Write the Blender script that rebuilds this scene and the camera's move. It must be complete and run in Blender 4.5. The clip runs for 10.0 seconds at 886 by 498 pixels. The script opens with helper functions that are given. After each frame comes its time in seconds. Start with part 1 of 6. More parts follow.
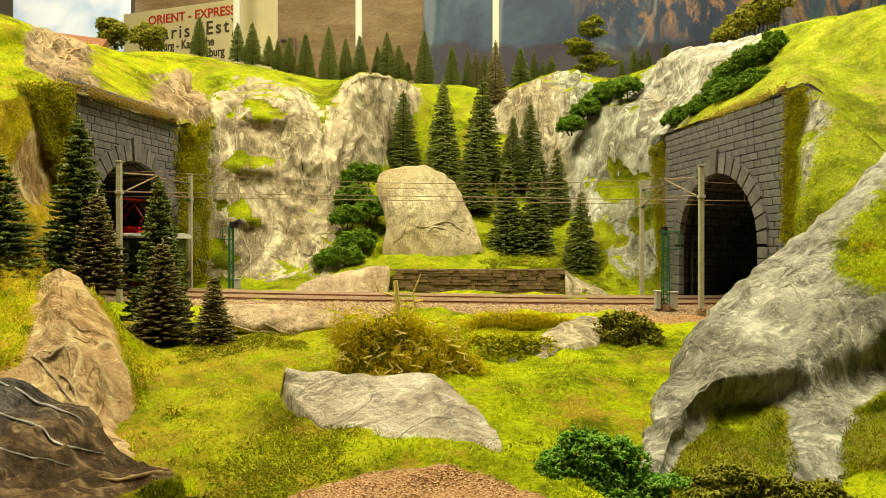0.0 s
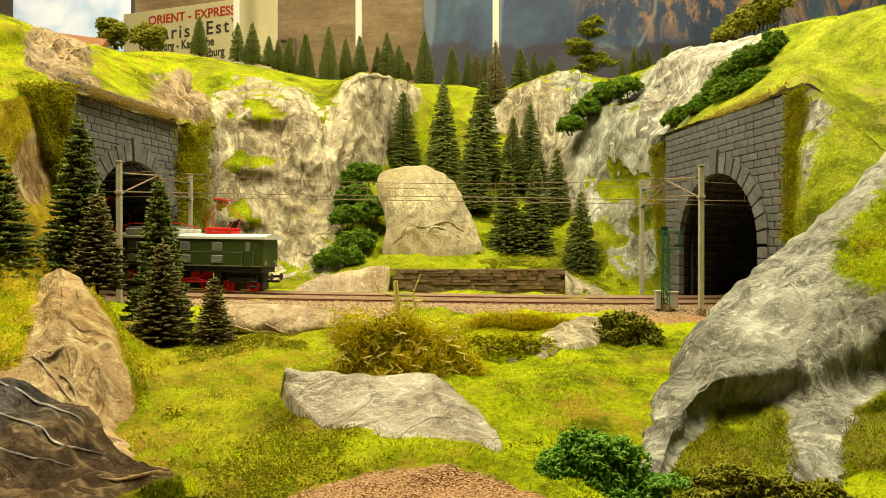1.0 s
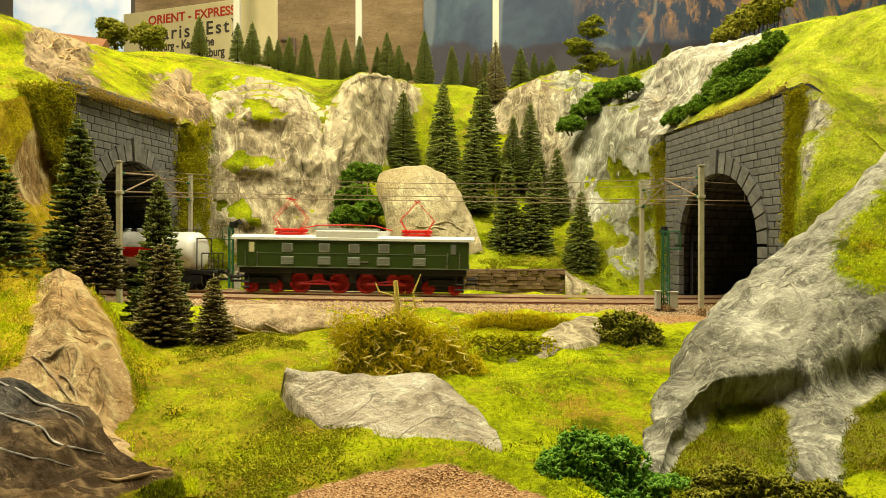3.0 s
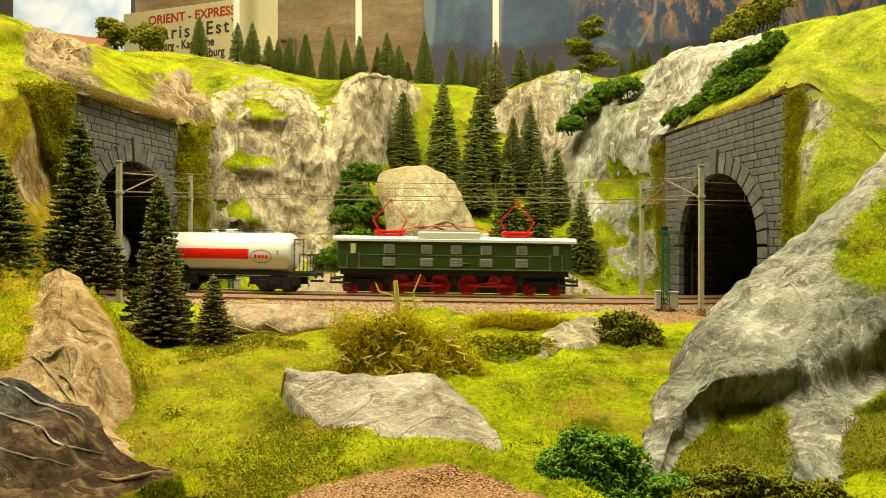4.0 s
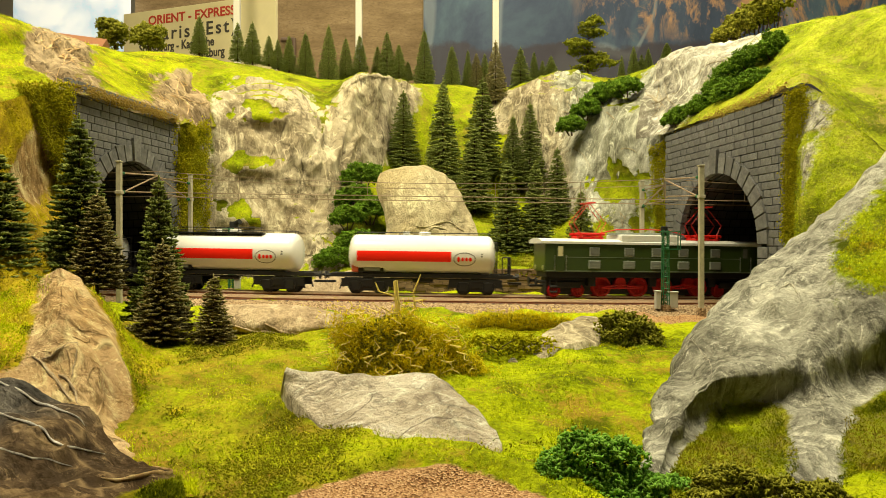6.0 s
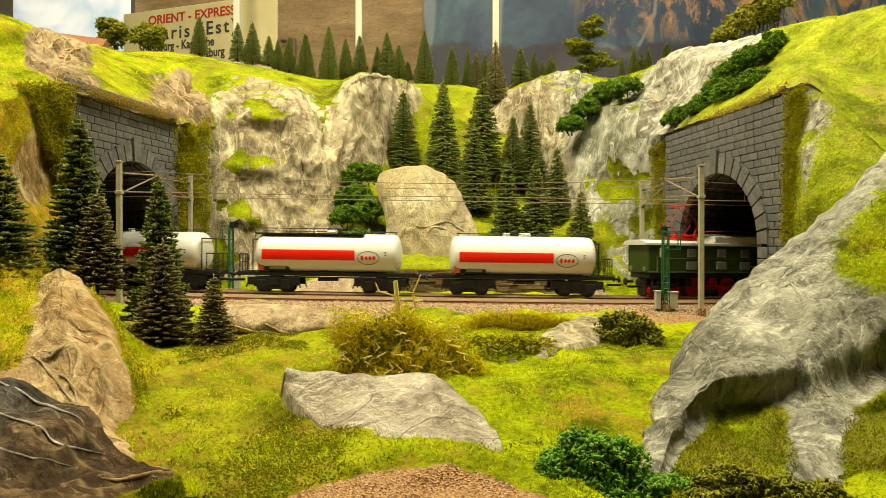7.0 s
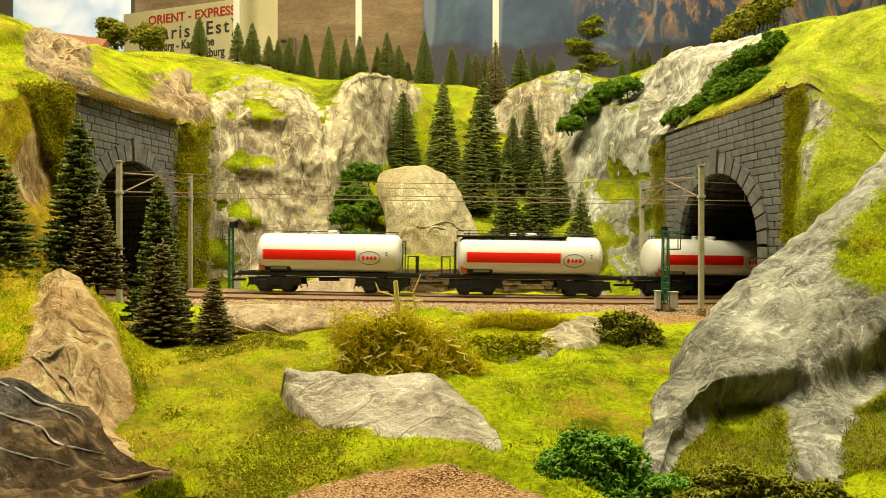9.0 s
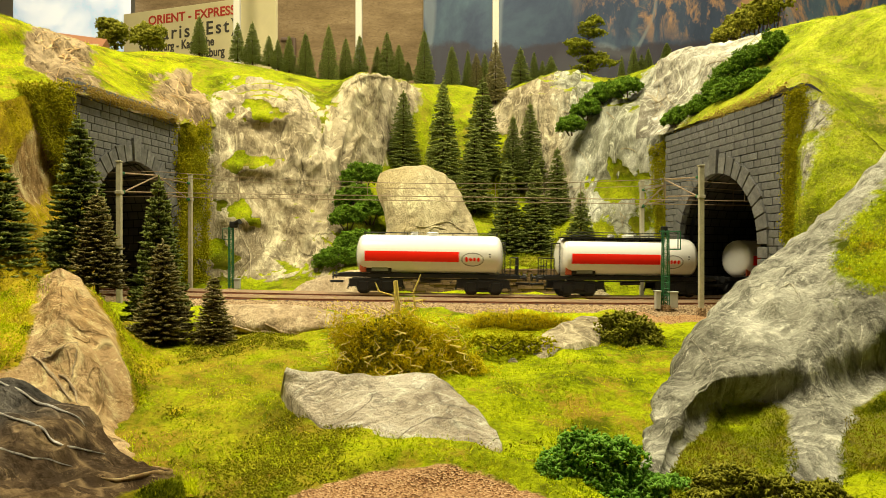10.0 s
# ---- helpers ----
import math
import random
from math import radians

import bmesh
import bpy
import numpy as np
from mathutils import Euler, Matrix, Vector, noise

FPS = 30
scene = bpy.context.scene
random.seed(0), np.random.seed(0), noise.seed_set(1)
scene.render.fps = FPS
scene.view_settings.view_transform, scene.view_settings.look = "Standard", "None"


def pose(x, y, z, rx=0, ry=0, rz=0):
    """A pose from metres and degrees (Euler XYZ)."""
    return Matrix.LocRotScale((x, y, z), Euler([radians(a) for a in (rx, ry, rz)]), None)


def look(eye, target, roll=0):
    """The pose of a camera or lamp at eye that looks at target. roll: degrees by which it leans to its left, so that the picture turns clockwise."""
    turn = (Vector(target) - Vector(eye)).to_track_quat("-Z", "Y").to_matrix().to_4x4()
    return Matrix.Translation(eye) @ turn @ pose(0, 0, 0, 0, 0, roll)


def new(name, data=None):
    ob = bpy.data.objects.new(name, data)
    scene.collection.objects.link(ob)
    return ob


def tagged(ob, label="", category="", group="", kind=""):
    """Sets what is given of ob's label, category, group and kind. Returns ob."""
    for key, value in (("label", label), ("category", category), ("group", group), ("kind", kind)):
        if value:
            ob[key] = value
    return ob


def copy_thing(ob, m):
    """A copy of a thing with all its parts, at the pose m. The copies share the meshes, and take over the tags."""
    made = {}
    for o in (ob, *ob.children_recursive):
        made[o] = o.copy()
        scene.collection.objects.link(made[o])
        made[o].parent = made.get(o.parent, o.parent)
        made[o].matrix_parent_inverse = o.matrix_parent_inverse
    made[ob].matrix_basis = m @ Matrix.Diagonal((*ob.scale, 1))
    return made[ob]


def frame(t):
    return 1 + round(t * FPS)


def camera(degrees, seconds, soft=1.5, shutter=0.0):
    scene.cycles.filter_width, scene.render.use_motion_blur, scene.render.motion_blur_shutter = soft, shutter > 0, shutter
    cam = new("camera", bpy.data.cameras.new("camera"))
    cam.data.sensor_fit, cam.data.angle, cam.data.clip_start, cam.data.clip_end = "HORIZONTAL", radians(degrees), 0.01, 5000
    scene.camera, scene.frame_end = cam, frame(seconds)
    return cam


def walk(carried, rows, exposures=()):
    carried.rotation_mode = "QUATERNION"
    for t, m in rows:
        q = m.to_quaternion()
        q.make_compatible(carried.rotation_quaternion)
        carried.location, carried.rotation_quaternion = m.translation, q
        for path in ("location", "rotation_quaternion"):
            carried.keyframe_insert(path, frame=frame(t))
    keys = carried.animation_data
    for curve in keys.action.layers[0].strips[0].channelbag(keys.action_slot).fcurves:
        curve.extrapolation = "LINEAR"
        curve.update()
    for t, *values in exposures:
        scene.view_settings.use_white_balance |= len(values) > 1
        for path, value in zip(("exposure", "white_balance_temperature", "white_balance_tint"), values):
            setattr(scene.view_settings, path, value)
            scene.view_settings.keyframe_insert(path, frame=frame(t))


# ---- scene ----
MM = 0.001  # lengths below are in millimetres: a model railway in 1:87

# ---- camera ----
cam = camera(62.2, 10.0, soft=0.85, shutter=0.5)
EYE = pose(0, -0.650, 0.048, 89.78, 0, 0)
walk(cam, [(0.0, EYE), (10.0, EYE)], exposures=[(0.0, 0.0), (10.0, 0.0)])

# ---- light: a hall with ceiling lamps ----
world = bpy.data.worlds.new("hall_air")
scene.world = world
world.use_nodes = True
world.node_tree.nodes["Background"].inputs[0].default_value = (1.0, 0.93, 0.82, 1)
world.node_tree.nodes["Background"].inputs[1].default_value = 0.05


def ceiling_light(x, y, z, sx, sy, watts, tint, aim=(0, 0.1, 0.05)):
    lamp = bpy.data.lights.new("ceiling_lamp", "AREA")
    lamp.shape, lamp.size, lamp.size_y, lamp.energy, lamp.color = "RECTANGLE", sx, sy, watts, tint
    ob = new("ceiling_lamp", lamp)
    ob.matrix_world = look((x, y, z), aim)


ceiling_light(-0.46, -0.30, 1.08, 0.5, 0.25, 20.8, (1.0, 0.89, 0.57), (0, 0.15, 0.05))
ceiling_light(0.42, -0.14, 1.14, 0.5, 0.25, 17.5, (1.0, 0.91, 0.60), (0, 0.25, 0.05))
ceiling_light(0.0, 1.1, 1.5, 1.2, 0.3, 12, (1.0, 0.92, 0.76), (0, 1.3, 0.1))


# ---- materials ----
class Nodes:
    """Short writing for node materials."""

    def __init__(self, name, rough=0.8, metal=0.0, spec=0.3):
        self.mat = bpy.data.materials.new(name)
        self.mat.use_nodes = True
        self.tree = self.mat.node_tree
        self.bsdf = self.tree.nodes["Principled BSDF"]
        self.bsdf.inputs["Roughness"].default_value = rough
        self.bsdf.inputs["Metallic"].default_value = metal
        self.bsdf.inputs["Specular IOR Level"].default_value = spec
        self.coord = self.tree.nodes.new("ShaderNodeTexCoord").outputs["Object"]

    def link(self, a, b):
        self.tree.links.new(a, b)

    def put(self, socket, value):
        if hasattr(value, "links"):
            self.link(value, socket)
        else:
            socket.default_value = value

    def noise(self, scale, detail=6, rough=0.6, stretch=(1, 1, 1), warp=0.0):
        m = self.tree.nodes.new("ShaderNodeMapping")
        m.inputs["Scale"].default_value = stretch
        self.link(self.coord, m.inputs["Vector"])
        n = self.tree.nodes.new("ShaderNodeTexNoise")
        self.link(m.outputs[0], n.inputs["Vector"])
        n.inputs["Scale"].default_value, n.inputs["Detail"].default_value = scale, detail
        n.inputs["Roughness"].default_value, n.inputs["Distortion"].default_value = rough, warp
        return n.outputs["Fac"]

    def voronoi(self, scale, out="Distance", feature="F1"):
        n = self.tree.nodes.new("ShaderNodeTexVoronoi")
        n.feature = feature
        self.link(self.coord, n.inputs["Vector"])
        n.inputs["Scale"].default_value = scale
        return n.outputs[out]

    def ramp(self, fac, stops):
        r = self.tree.nodes.new("ShaderNodeValToRGB")
        while len(r.color_ramp.elements) < len(stops):
            r.color_ramp.elements.new(0.5)
        for e, (p, c) in zip(r.color_ramp.elements, stops):
            e.position = p
            e.color = (*c, 1) if hasattr(c, "__len__") else (c, c, c, 1)
        self.link(fac, r.inputs[0])
        return r.outputs[0]

    def mix(self, fac, a, b, kind="MIX"):
        m = self.tree.nodes.new("ShaderNodeMix")
        m.data_type, m.blend_type = "RGBA", kind
        self.put(m.inputs[0], fac)
        for s, v in ((m.inputs[6], a), (m.inputs[7], b)):
            self.put(s, v if hasattr(v, "links") else (*v, 1))
        return m.outputs[2]

    def math(self, op, a, b=0.5):
        m = self.tree.nodes.new("ShaderNodeMath")
        m.operation = op
        self.put(m.inputs[0], a)
        self.put(m.inputs[1], b)
        return m.outputs[0]

    def attribute(self, name):
        a = self.tree.nodes.new("ShaderNodeAttribute")
        a.attribute_name = name
        return a.outputs["Fac"]

    def random(self):
        return self.tree.nodes.new("ShaderNodeObjectInfo").outputs["Random"]

    def island(self):
        return self.tree.nodes.new("ShaderNodeNewGeometry").outputs["Random Per Island"]

    def bump(self, height, strength=0.5, distance=0.001):
        b = self.tree.nodes.new("ShaderNodeBump")
        b.inputs["Strength"].default_value, b.inputs["Distance"].default_value = strength, distance
        self.link(height, b.inputs["Height"])
        self.link(b.outputs[0], self.bsdf.inputs["Normal"])

    def done(self, colour):
        self.put(self.bsdf.inputs["Base Color"], colour if hasattr(colour, "links") else (*colour, 1))
        return self.mat


def plain(name, colour, rough=0.5, metal=0.0, vary=0.15, scale=300, spec=0.4):
    n = Nodes(name, rough, metal, spec)
    dark = tuple(c * (1 - vary) for c in colour)
    n.bump(n.noise(scale * 4), 0.15, 0.0003)
    return n.done(n.ramp(n.noise(scale), [(0.3, dark), (0.7, colour)]))


def leafy(name, dark, mid, light, rough=0.75, through_light=0.35):
    n = Nodes(name, rough, spec=0.06)
    c = n.ramp(n.island(), [(0.0, dark), (0.5, mid), (1.0, light)])
    c = n.mix(n.ramp(n.noise(60), [(0.35, 0.0), (0.7, 0.6)]), c, mid)
    c = n.mix(n.math("MULTIPLY", n.random(), 0.25), c, dark)
    # thin leaves let some light through
    thin = n.tree.nodes.new("ShaderNodeBsdfTranslucent")
    n.link(c, thin.inputs["Color"])
    both = n.tree.nodes.new("ShaderNodeMixShader")
    both.inputs[0].default_value = through_light
    n.link(n.bsdf.outputs[0], both.inputs[1])
    n.link(thin.outputs[0], both.inputs[2])
    n.link(both.outputs[0], n.tree.nodes["Material Output"].inputs["Surface"])
    return n.done(c)


def creases(n):
    """Wrinkles of painted plaster cloth: ridged noise at four sizes, draped downwards."""
    total = None
    for scale, weight, warp, stretch in ((14, 1.0, 1.2, (1, 1, 0.6)), (40, 0.6, 1.8, (1, 1, 0.5)), (120, 0.34, 1.2, (1, 1, 0.5)), (400, 0.16, 0.5, (1, 1, 0.8))):
        r = n.math("ABSOLUTE", n.math("SUBTRACT", n.noise(scale, 4, 0.6, stretch, warp), 0.5))
        r = n.math("MULTIPLY", r, 4 * weight)
        total = r if total is None else n.math("ADD", total, r)
    return total


def rock_colours(n, dark, mid, light, busy=1.0, lines=1.0):
    """Washed and dry-brushed rock. Returns the colour and the relief."""
    fold = creases(n)
    big = n.ramp(n.noise(11, 8, 0.65, warp=0.8), [(0.34, dark), (0.46, mid), (0.66, light)])
    big = n.mix(1 - busy, big, mid) if busy < 1 else big
    cold = n.ramp(n.noise(7, 5, 0.6, warp=0.5), [(0.48, 0.0), (0.62, 0.4)])
    big = n.mix(cold, big, tuple(0.5 * mid[k] + 0.5 * (0.27, 0.265, 0.25)[k] * (sum(mid) / 0.88) for k in range(3)))
    wash = n.ramp(fold, [(0.14, 1.0), (0.40, 0.0)])
    c = n.mix(n.math("MULTIPLY", wash, 0.68 * busy), big, tuple(v * 0.6 for v in dark))
    # thin washes that ran down the plaster
    run = n.ramp(n.noise(70, 6, 0.65, (1, 1, 0.16), 0.7), [(0.36, 0.55), (0.50, 0.0)])
    c = n.mix(n.math("MULTIPLY", run, busy), c, tuple(0.6 * dark[k] + 0.4 * mid[k] for k in range(3)))
    brush = n.math("MULTIPLY", n.ramp(fold, [(0.50, 0.0), (0.95, 1.0)]), n.ramp(n.noise(30, 9, 0.75, (1, 1, 0.35), 0.8), [(0.42, 0.0), (0.60, 1.0)]))
    c = n.mix(n.math("MULTIPLY", brush, 0.9), c, tuple(min(0.86, v * 1.4) for v in light))
    zone = n.ramp(n.noise(26, 5, 0.6), [(0.42, 0.1), (0.62, 1.0)])
    fleck = n.math("MULTIPLY", zone, n.ramp(n.noise(260, 8, 0.8, (1, 1, 0.35), 0.8), [(0.36, 0.8 * busy), (0.43, 0.0)]))
    c = n.mix(fleck, c, tuple(v * 0.8 for v in dark))
    pale = n.ramp(n.noise(150, 8, 0.8, (1, 1, 0.22), 1.0), [(0.56, 0.0), (0.64, 0.75 * busy)])
    c = n.mix(pale, c, tuple(min(0.88, v * 1.3) for v in light))
    # hairline cracks, and threads of plaster that dried proud
    def hairs(scale, stretch, warp, width):
        d = n.math("ABSOLUTE", n.math("SUBTRACT", n.noise(scale, 1.6, 0.5, stretch, warp), 0.5))
        return n.ramp(d, [(0.0, 1.0), (width, 0.0)])

    gate = n.ramp(n.noise(19, 4, 0.6), [(0.44, 0.0), (0.56, 1.0)])
    rest = n.ramp(n.noise(23, 4, 0.6, warp=0.4), [(0.46, 1.0), (0.58, 0.0)])
    crack = n.math("MULTIPLY", n.math("MULTIPLY", hairs(17, (1, 1, 0.45), 0.7, 0.013), gate), 0.75 * busy * lines)
    thread = n.math("MULTIPLY", n.math("MULTIPLY", hairs(26, (1, 1, 0.28), 0.6, 0.015), rest), 0.7 * busy * lines)
    c = n.mix(crack, c, tuple(v * 0.5 for v in dark))
    c = n.mix(thread, c, tuple(min(0.86, v * 1.25) for v in light))
    fold = n.math("ADD", fold, n.math("SUBTRACT", n.math("MULTIPLY", thread, 0.5), n.math("MULTIPLY", crack, 0.5)))
    grain = n.noise(620, 6, 0.8)
    c = n.mix(n.math("MULTIPLY", zone, n.ramp(grain, [(0.55, 0.0), (0.68, 0.45)])), c, tuple(min(0.88, v * 1.35) for v in light))
    c = n.mix(n.math("MULTIPLY", zone, n.ramp(grain, [(0.33, 0.45), (0.43, 0.0)])), c, tuple(v * 0.7 for v in dark))
    return c, n.math("ADD", fold, n.math("MULTIPLY", grain, 0.7))


def terrain(name, dark, mid, light, g_dark, g_mid, g_light, soil, gravel=False, busy=1.0, lines=1.0, other=None, span=None):
    """Plaster rock and static grass, divided by the mesh's own 'rock' attribute."""
    n = Nodes(name, 0.95, spec=0.05)
    if gravel:
        fold = n.math("MULTIPLY", n.voronoi(1400), 0.5)
        rock = n.ramp(n.voronoi(1400, "Color"), [(0.1, (0.16, 0.075, 0.035)), (0.45, (0.42, 0.235, 0.11)), (0.9, (0.58, 0.38, 0.21))])
    else:
        rock, fold = rock_colours(n, dark, mid, light, busy, lines)
    if other:
        # the rock's paint changes from west to east
        sep = n.tree.nodes.new("ShaderNodeSeparateXYZ")
        n.link(n.coord, sep.inputs[0])
        u = n.math("DIVIDE", n.math("SUBTRACT", sep.outputs[0], span[0]), span[1] - span[0])
        u = n.math("ADD", u, n.math("MULTIPLY", n.math("SUBTRACT", n.noise(30, 6, 0.7), 0.5), 1.6))
        rock = n.mix(n.ramp(u, [(0.15, 0.0), (0.85, 1.0)]), rock, rock_colours(n, *other, busy)[0])
    g = n.ramp(n.noise(22, 8, 0.7), [(0.40, g_dark), (0.48, g_mid), (0.58, g_light)])
    g = n.mix(n.ramp(n.noise(420, 4, 0.7), [(0.35, 0.7), (0.55, 0.0)]), g, g_dark)
    g = n.mix(n.ramp(n.noise(27, 8, 0.75), [(0.54, 0.0), (0.62, 0.8)]), g, soil)
    # Dry, soil-toned turf; on the slab's lower rows it also carries shade.
    worn = n.math("MULTIPLY", n.attribute("dry"), n.ramp(n.noise(20, 8, 0.75), [(0.36, 0.15), (0.60, 1.0)]))
    g = n.mix(n.math("MULTIPLY", worn, 0.9), g, n.ramp(n.noise(55, 7, 0.7), [(0.38, g_dark), (0.50, soil), (0.64, g_mid)]))
    edge = n.math("ADD", n.attribute("rock"), n.math("MULTIPLY", n.math("SUBTRACT", n.noise(45, 8, 0.75), 0.5), 1.1))
    fac = n.ramp(edge, [(0.44, 0.0), (0.56, 1.0)])
    tuft = n.math("MULTIPLY", n.noise(330, 6, 0.75), 1.1)
    level = n.tree.nodes.new("ShaderNodeMix")
    n.link(fac, level.inputs[0])
    n.link(tuft, level.inputs[2])
    n.link(fold, level.inputs[3])
    n.bump(level.outputs[0], 0.9, 0.0024)
    return n.done(n.mix(fac, g, rock))


GREY = ((0.14, 0.125, 0.095), (0.38, 0.35, 0.275), (0.72, 0.68, 0.55))
SLAB_GREY = ((0.085, 0.079, 0.060), (0.28, 0.272, 0.216), (0.58, 0.566, 0.475))
SLATE = ((0.015, 0.0135, 0.012), (0.045, 0.040, 0.034), (0.20, 0.18, 0.16))
BEIGE = ((0.16, 0.122, 0.07), (0.38, 0.312, 0.195), (0.64, 0.56, 0.385))
BROWN = ((0.23, 0.138, 0.056), (0.57, 0.365, 0.160), (0.80, 0.58, 0.32))
GRASS = ((0.10, 0.125, 0.003), (0.31, 0.38, 0.003), (0.50, 0.56, 0.006), (0.36, 0.23, 0.03))
LUSH = ((0.08, 0.10, 0.003), (0.25, 0.33, 0.003), (0.44, 0.52, 0.006), (0.30, 0.24, 0.03))
SUNNY = ((0.18, 0.15, 0.004), (0.45, 0.41, 0.004), (0.64, 0.58, 0.008), (0.48, 0.27, 0.04))
OLIVE = ((0.16, 0.13, 0.006), (0.42, 0.34, 0.006), (0.64, 0.54, 0.012), (0.42, 0.25, 0.04))
M_BACK = terrain("beige_cliff_and_turf", *BEIGE, *LUSH, other=((0.13, 0.125, 0.085), (0.33, 0.33, 0.25), (0.66, 0.66, 0.54)), span=(0.13, 0.17))
M_VALLEY = terrain("valley_turf", *BROWN, *GRASS, gravel=True)
M_LEFT = terrain("brown_rock_and_turf", *BROWN, *SUNNY)
M_HILL = terrain("tan_rock_and_turf", (0.09, 0.058, 0.028), (0.27, 0.185, 0.095), (0.50, 0.385, 0.23), *GRASS)
M_MOSS = terrain("mossy_slope", *BROWN, *OLIVE)
M_LEDGE = terrain("dark_slate_ledge", *SLATE, (0.06, 0.055, 0.004), (0.17, 0.155, 0.004), (0.32, 0.29, 0.008), (0.20, 0.12, 0.03), other=((0.038, 0.024, 0.012), (0.105, 0.065, 0.033), (0.28, 0.195, 0.105)), span=(-0.168, -0.132))
M_SLAB = terrain("grey_slab_and_turf", *SLAB_GREY, (0.06, 0.075, 0.003), (0.25, 0.32, 0.003), (0.44, 0.51, 0.006), (0.22, 0.19, 0.03), busy=1.0, lines=0.3)
M_RIGHT = terrain("grey_rock_and_turf", *GREY, (0.11, 0.14, 0.005), (0.31, 0.39, 0.010), (0.53, 0.58, 0.03), (0.40, 0.32, 0.08))


def rock_only(name, tones, busy=1.0):
    n = Nodes(name, 0.85, spec=0.2)
    colour, fold = rock_colours(n, *tones, busy)
    n.bump(fold, 0.9, 0.0024)
    return n.done(colour)


M_ROCK_GREY = rock_only("grey_plaster_rock", GREY, 0.8)
M_ROCK_PALE = rock_only("pale_plaster_rock", ((0.30, 0.27, 0.23), (0.42, 0.39, 0.35), (0.68, 0.64, 0.58)), 0.9)
M_BOULDER = rock_only("weathered_boulder", ((0.19, 0.15, 0.11), (0.47, 0.40, 0.30), (0.76, 0.69, 0.56)), 0.85)
M_ROCK_BEIGE = rock_only("beige_plaster_rock", BEIGE)
M_ROCK_CREAM = rock_only("cream_plaster_rock", ((0.22, 0.17, 0.085), (0.47, 0.38, 0.20), (0.66, 0.57, 0.36)), 0.3)
M_ROCK_TAN = rock_only("tan_plaster_rock", ((0.22, 0.15, 0.08), (0.47, 0.345, 0.205), (0.68, 0.54, 0.36)), 0.6)
M_ROCK_BROWN = rock_only("brown_plaster_rock", BROWN, 0.7)


def stone_mat(name, dark, mid, light):
    n = Nodes(name, 0.85, spec=0.25)
    c = n.mix(n.random(), mid, light)
    c = n.mix(n.ramp(n.noise(160, 8, 0.7), [(0.4, 0.8), (0.65, 0.0)]), c, dark)
    n.bump(n.noise(500, 8, 0.7), 0.7, 0.001)
    return n.done(c)


M_ASHLAR = stone_mat("grey_ashlar", (0.10, 0.10, 0.10), (0.17, 0.17, 0.175), (0.25, 0.25, 0.255))
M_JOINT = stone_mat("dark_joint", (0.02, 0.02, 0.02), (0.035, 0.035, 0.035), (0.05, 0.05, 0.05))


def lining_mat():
    """Stone courses inside the tunnels, toned dark to deepen the interior's shade."""
    n = Nodes("dark_lining", 0.95, spec=0.1)
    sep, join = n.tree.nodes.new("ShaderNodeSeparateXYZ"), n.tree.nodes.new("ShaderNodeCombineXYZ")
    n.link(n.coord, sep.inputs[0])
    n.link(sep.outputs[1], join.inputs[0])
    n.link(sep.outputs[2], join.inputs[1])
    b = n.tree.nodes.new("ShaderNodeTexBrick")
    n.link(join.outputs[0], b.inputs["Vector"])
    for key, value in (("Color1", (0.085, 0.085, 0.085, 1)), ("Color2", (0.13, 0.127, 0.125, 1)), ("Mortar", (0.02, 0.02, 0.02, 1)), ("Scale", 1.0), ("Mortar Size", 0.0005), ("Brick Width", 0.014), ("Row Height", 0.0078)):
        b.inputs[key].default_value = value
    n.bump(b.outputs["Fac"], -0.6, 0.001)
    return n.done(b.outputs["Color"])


M_LINING = lining_mat()
M_RUBBLE = stone_mat("brown_rubble", (0.055, 0.034, 0.018), (0.15, 0.097, 0.052), (0.31, 0.21, 0.12))
M_FIR = leafy("fir_needles", (0.095, 0.128, 0.03), (0.265, 0.315, 0.075), (0.54, 0.58, 0.19), through_light=0.5)
M_FIR_OLD = leafy("dull_fir_needles", (0.125, 0.11, 0.04), (0.325, 0.28, 0.105), (0.60, 0.53, 0.26), through_light=0.5)
M_BARK = plain("bark", (0.10, 0.065, 0.035), 0.9, vary=0.5)
M_BUSH = leafy("green_foliage", (0.055, 0.11, 0.008), (0.14, 0.265, 0.018), (0.28, 0.44, 0.04))
M_BUSH_JADE = leafy("jade_foliage", (0.11, 0.24, 0.03), (0.28, 0.54, 0.07), (0.46, 0.72, 0.13), through_light=0.5)
M_BUSH_OLIVE = leafy("olive_foliage", (0.12, 0.125, 0.010), (0.29, 0.29, 0.028), (0.48, 0.45, 0.06))
M_BUSH_YELLOW = leafy("yellow_foliage", (0.50, 0.42, 0.006), (0.90, 0.75, 0.010), (0.97, 0.92, 0.10), through_light=0.55)
M_IVY = leafy("ivy", (0.25, 0.24, 0.008), (0.55, 0.515, 0.016), (0.74, 0.68, 0.035), through_light=0.55)
M_STRAW = leafy("dry_grass", (0.24, 0.15, 0.03), (0.46, 0.32, 0.07), (0.62, 0.50, 0.12))
M_TWIG = plain("dry_twig", (0.88, 0.70, 0.18), 0.8)
M_RAIL = plain("rusty_rail", (0.28, 0.11, 0.06), 0.6)
# Cream colour paints in the highlight along the rail heads.
M_RAILHEAD = plain("pale_rail_head", (0.82, 0.62, 0.44), 0.45, 0.0)
M_SLEEPER = plain("brown_sleeper", (0.09, 0.055, 0.04), 0.8)
M_MAST = plain("concrete_mast", (0.50, 0.46, 0.34), 0.8, vary=0.3)
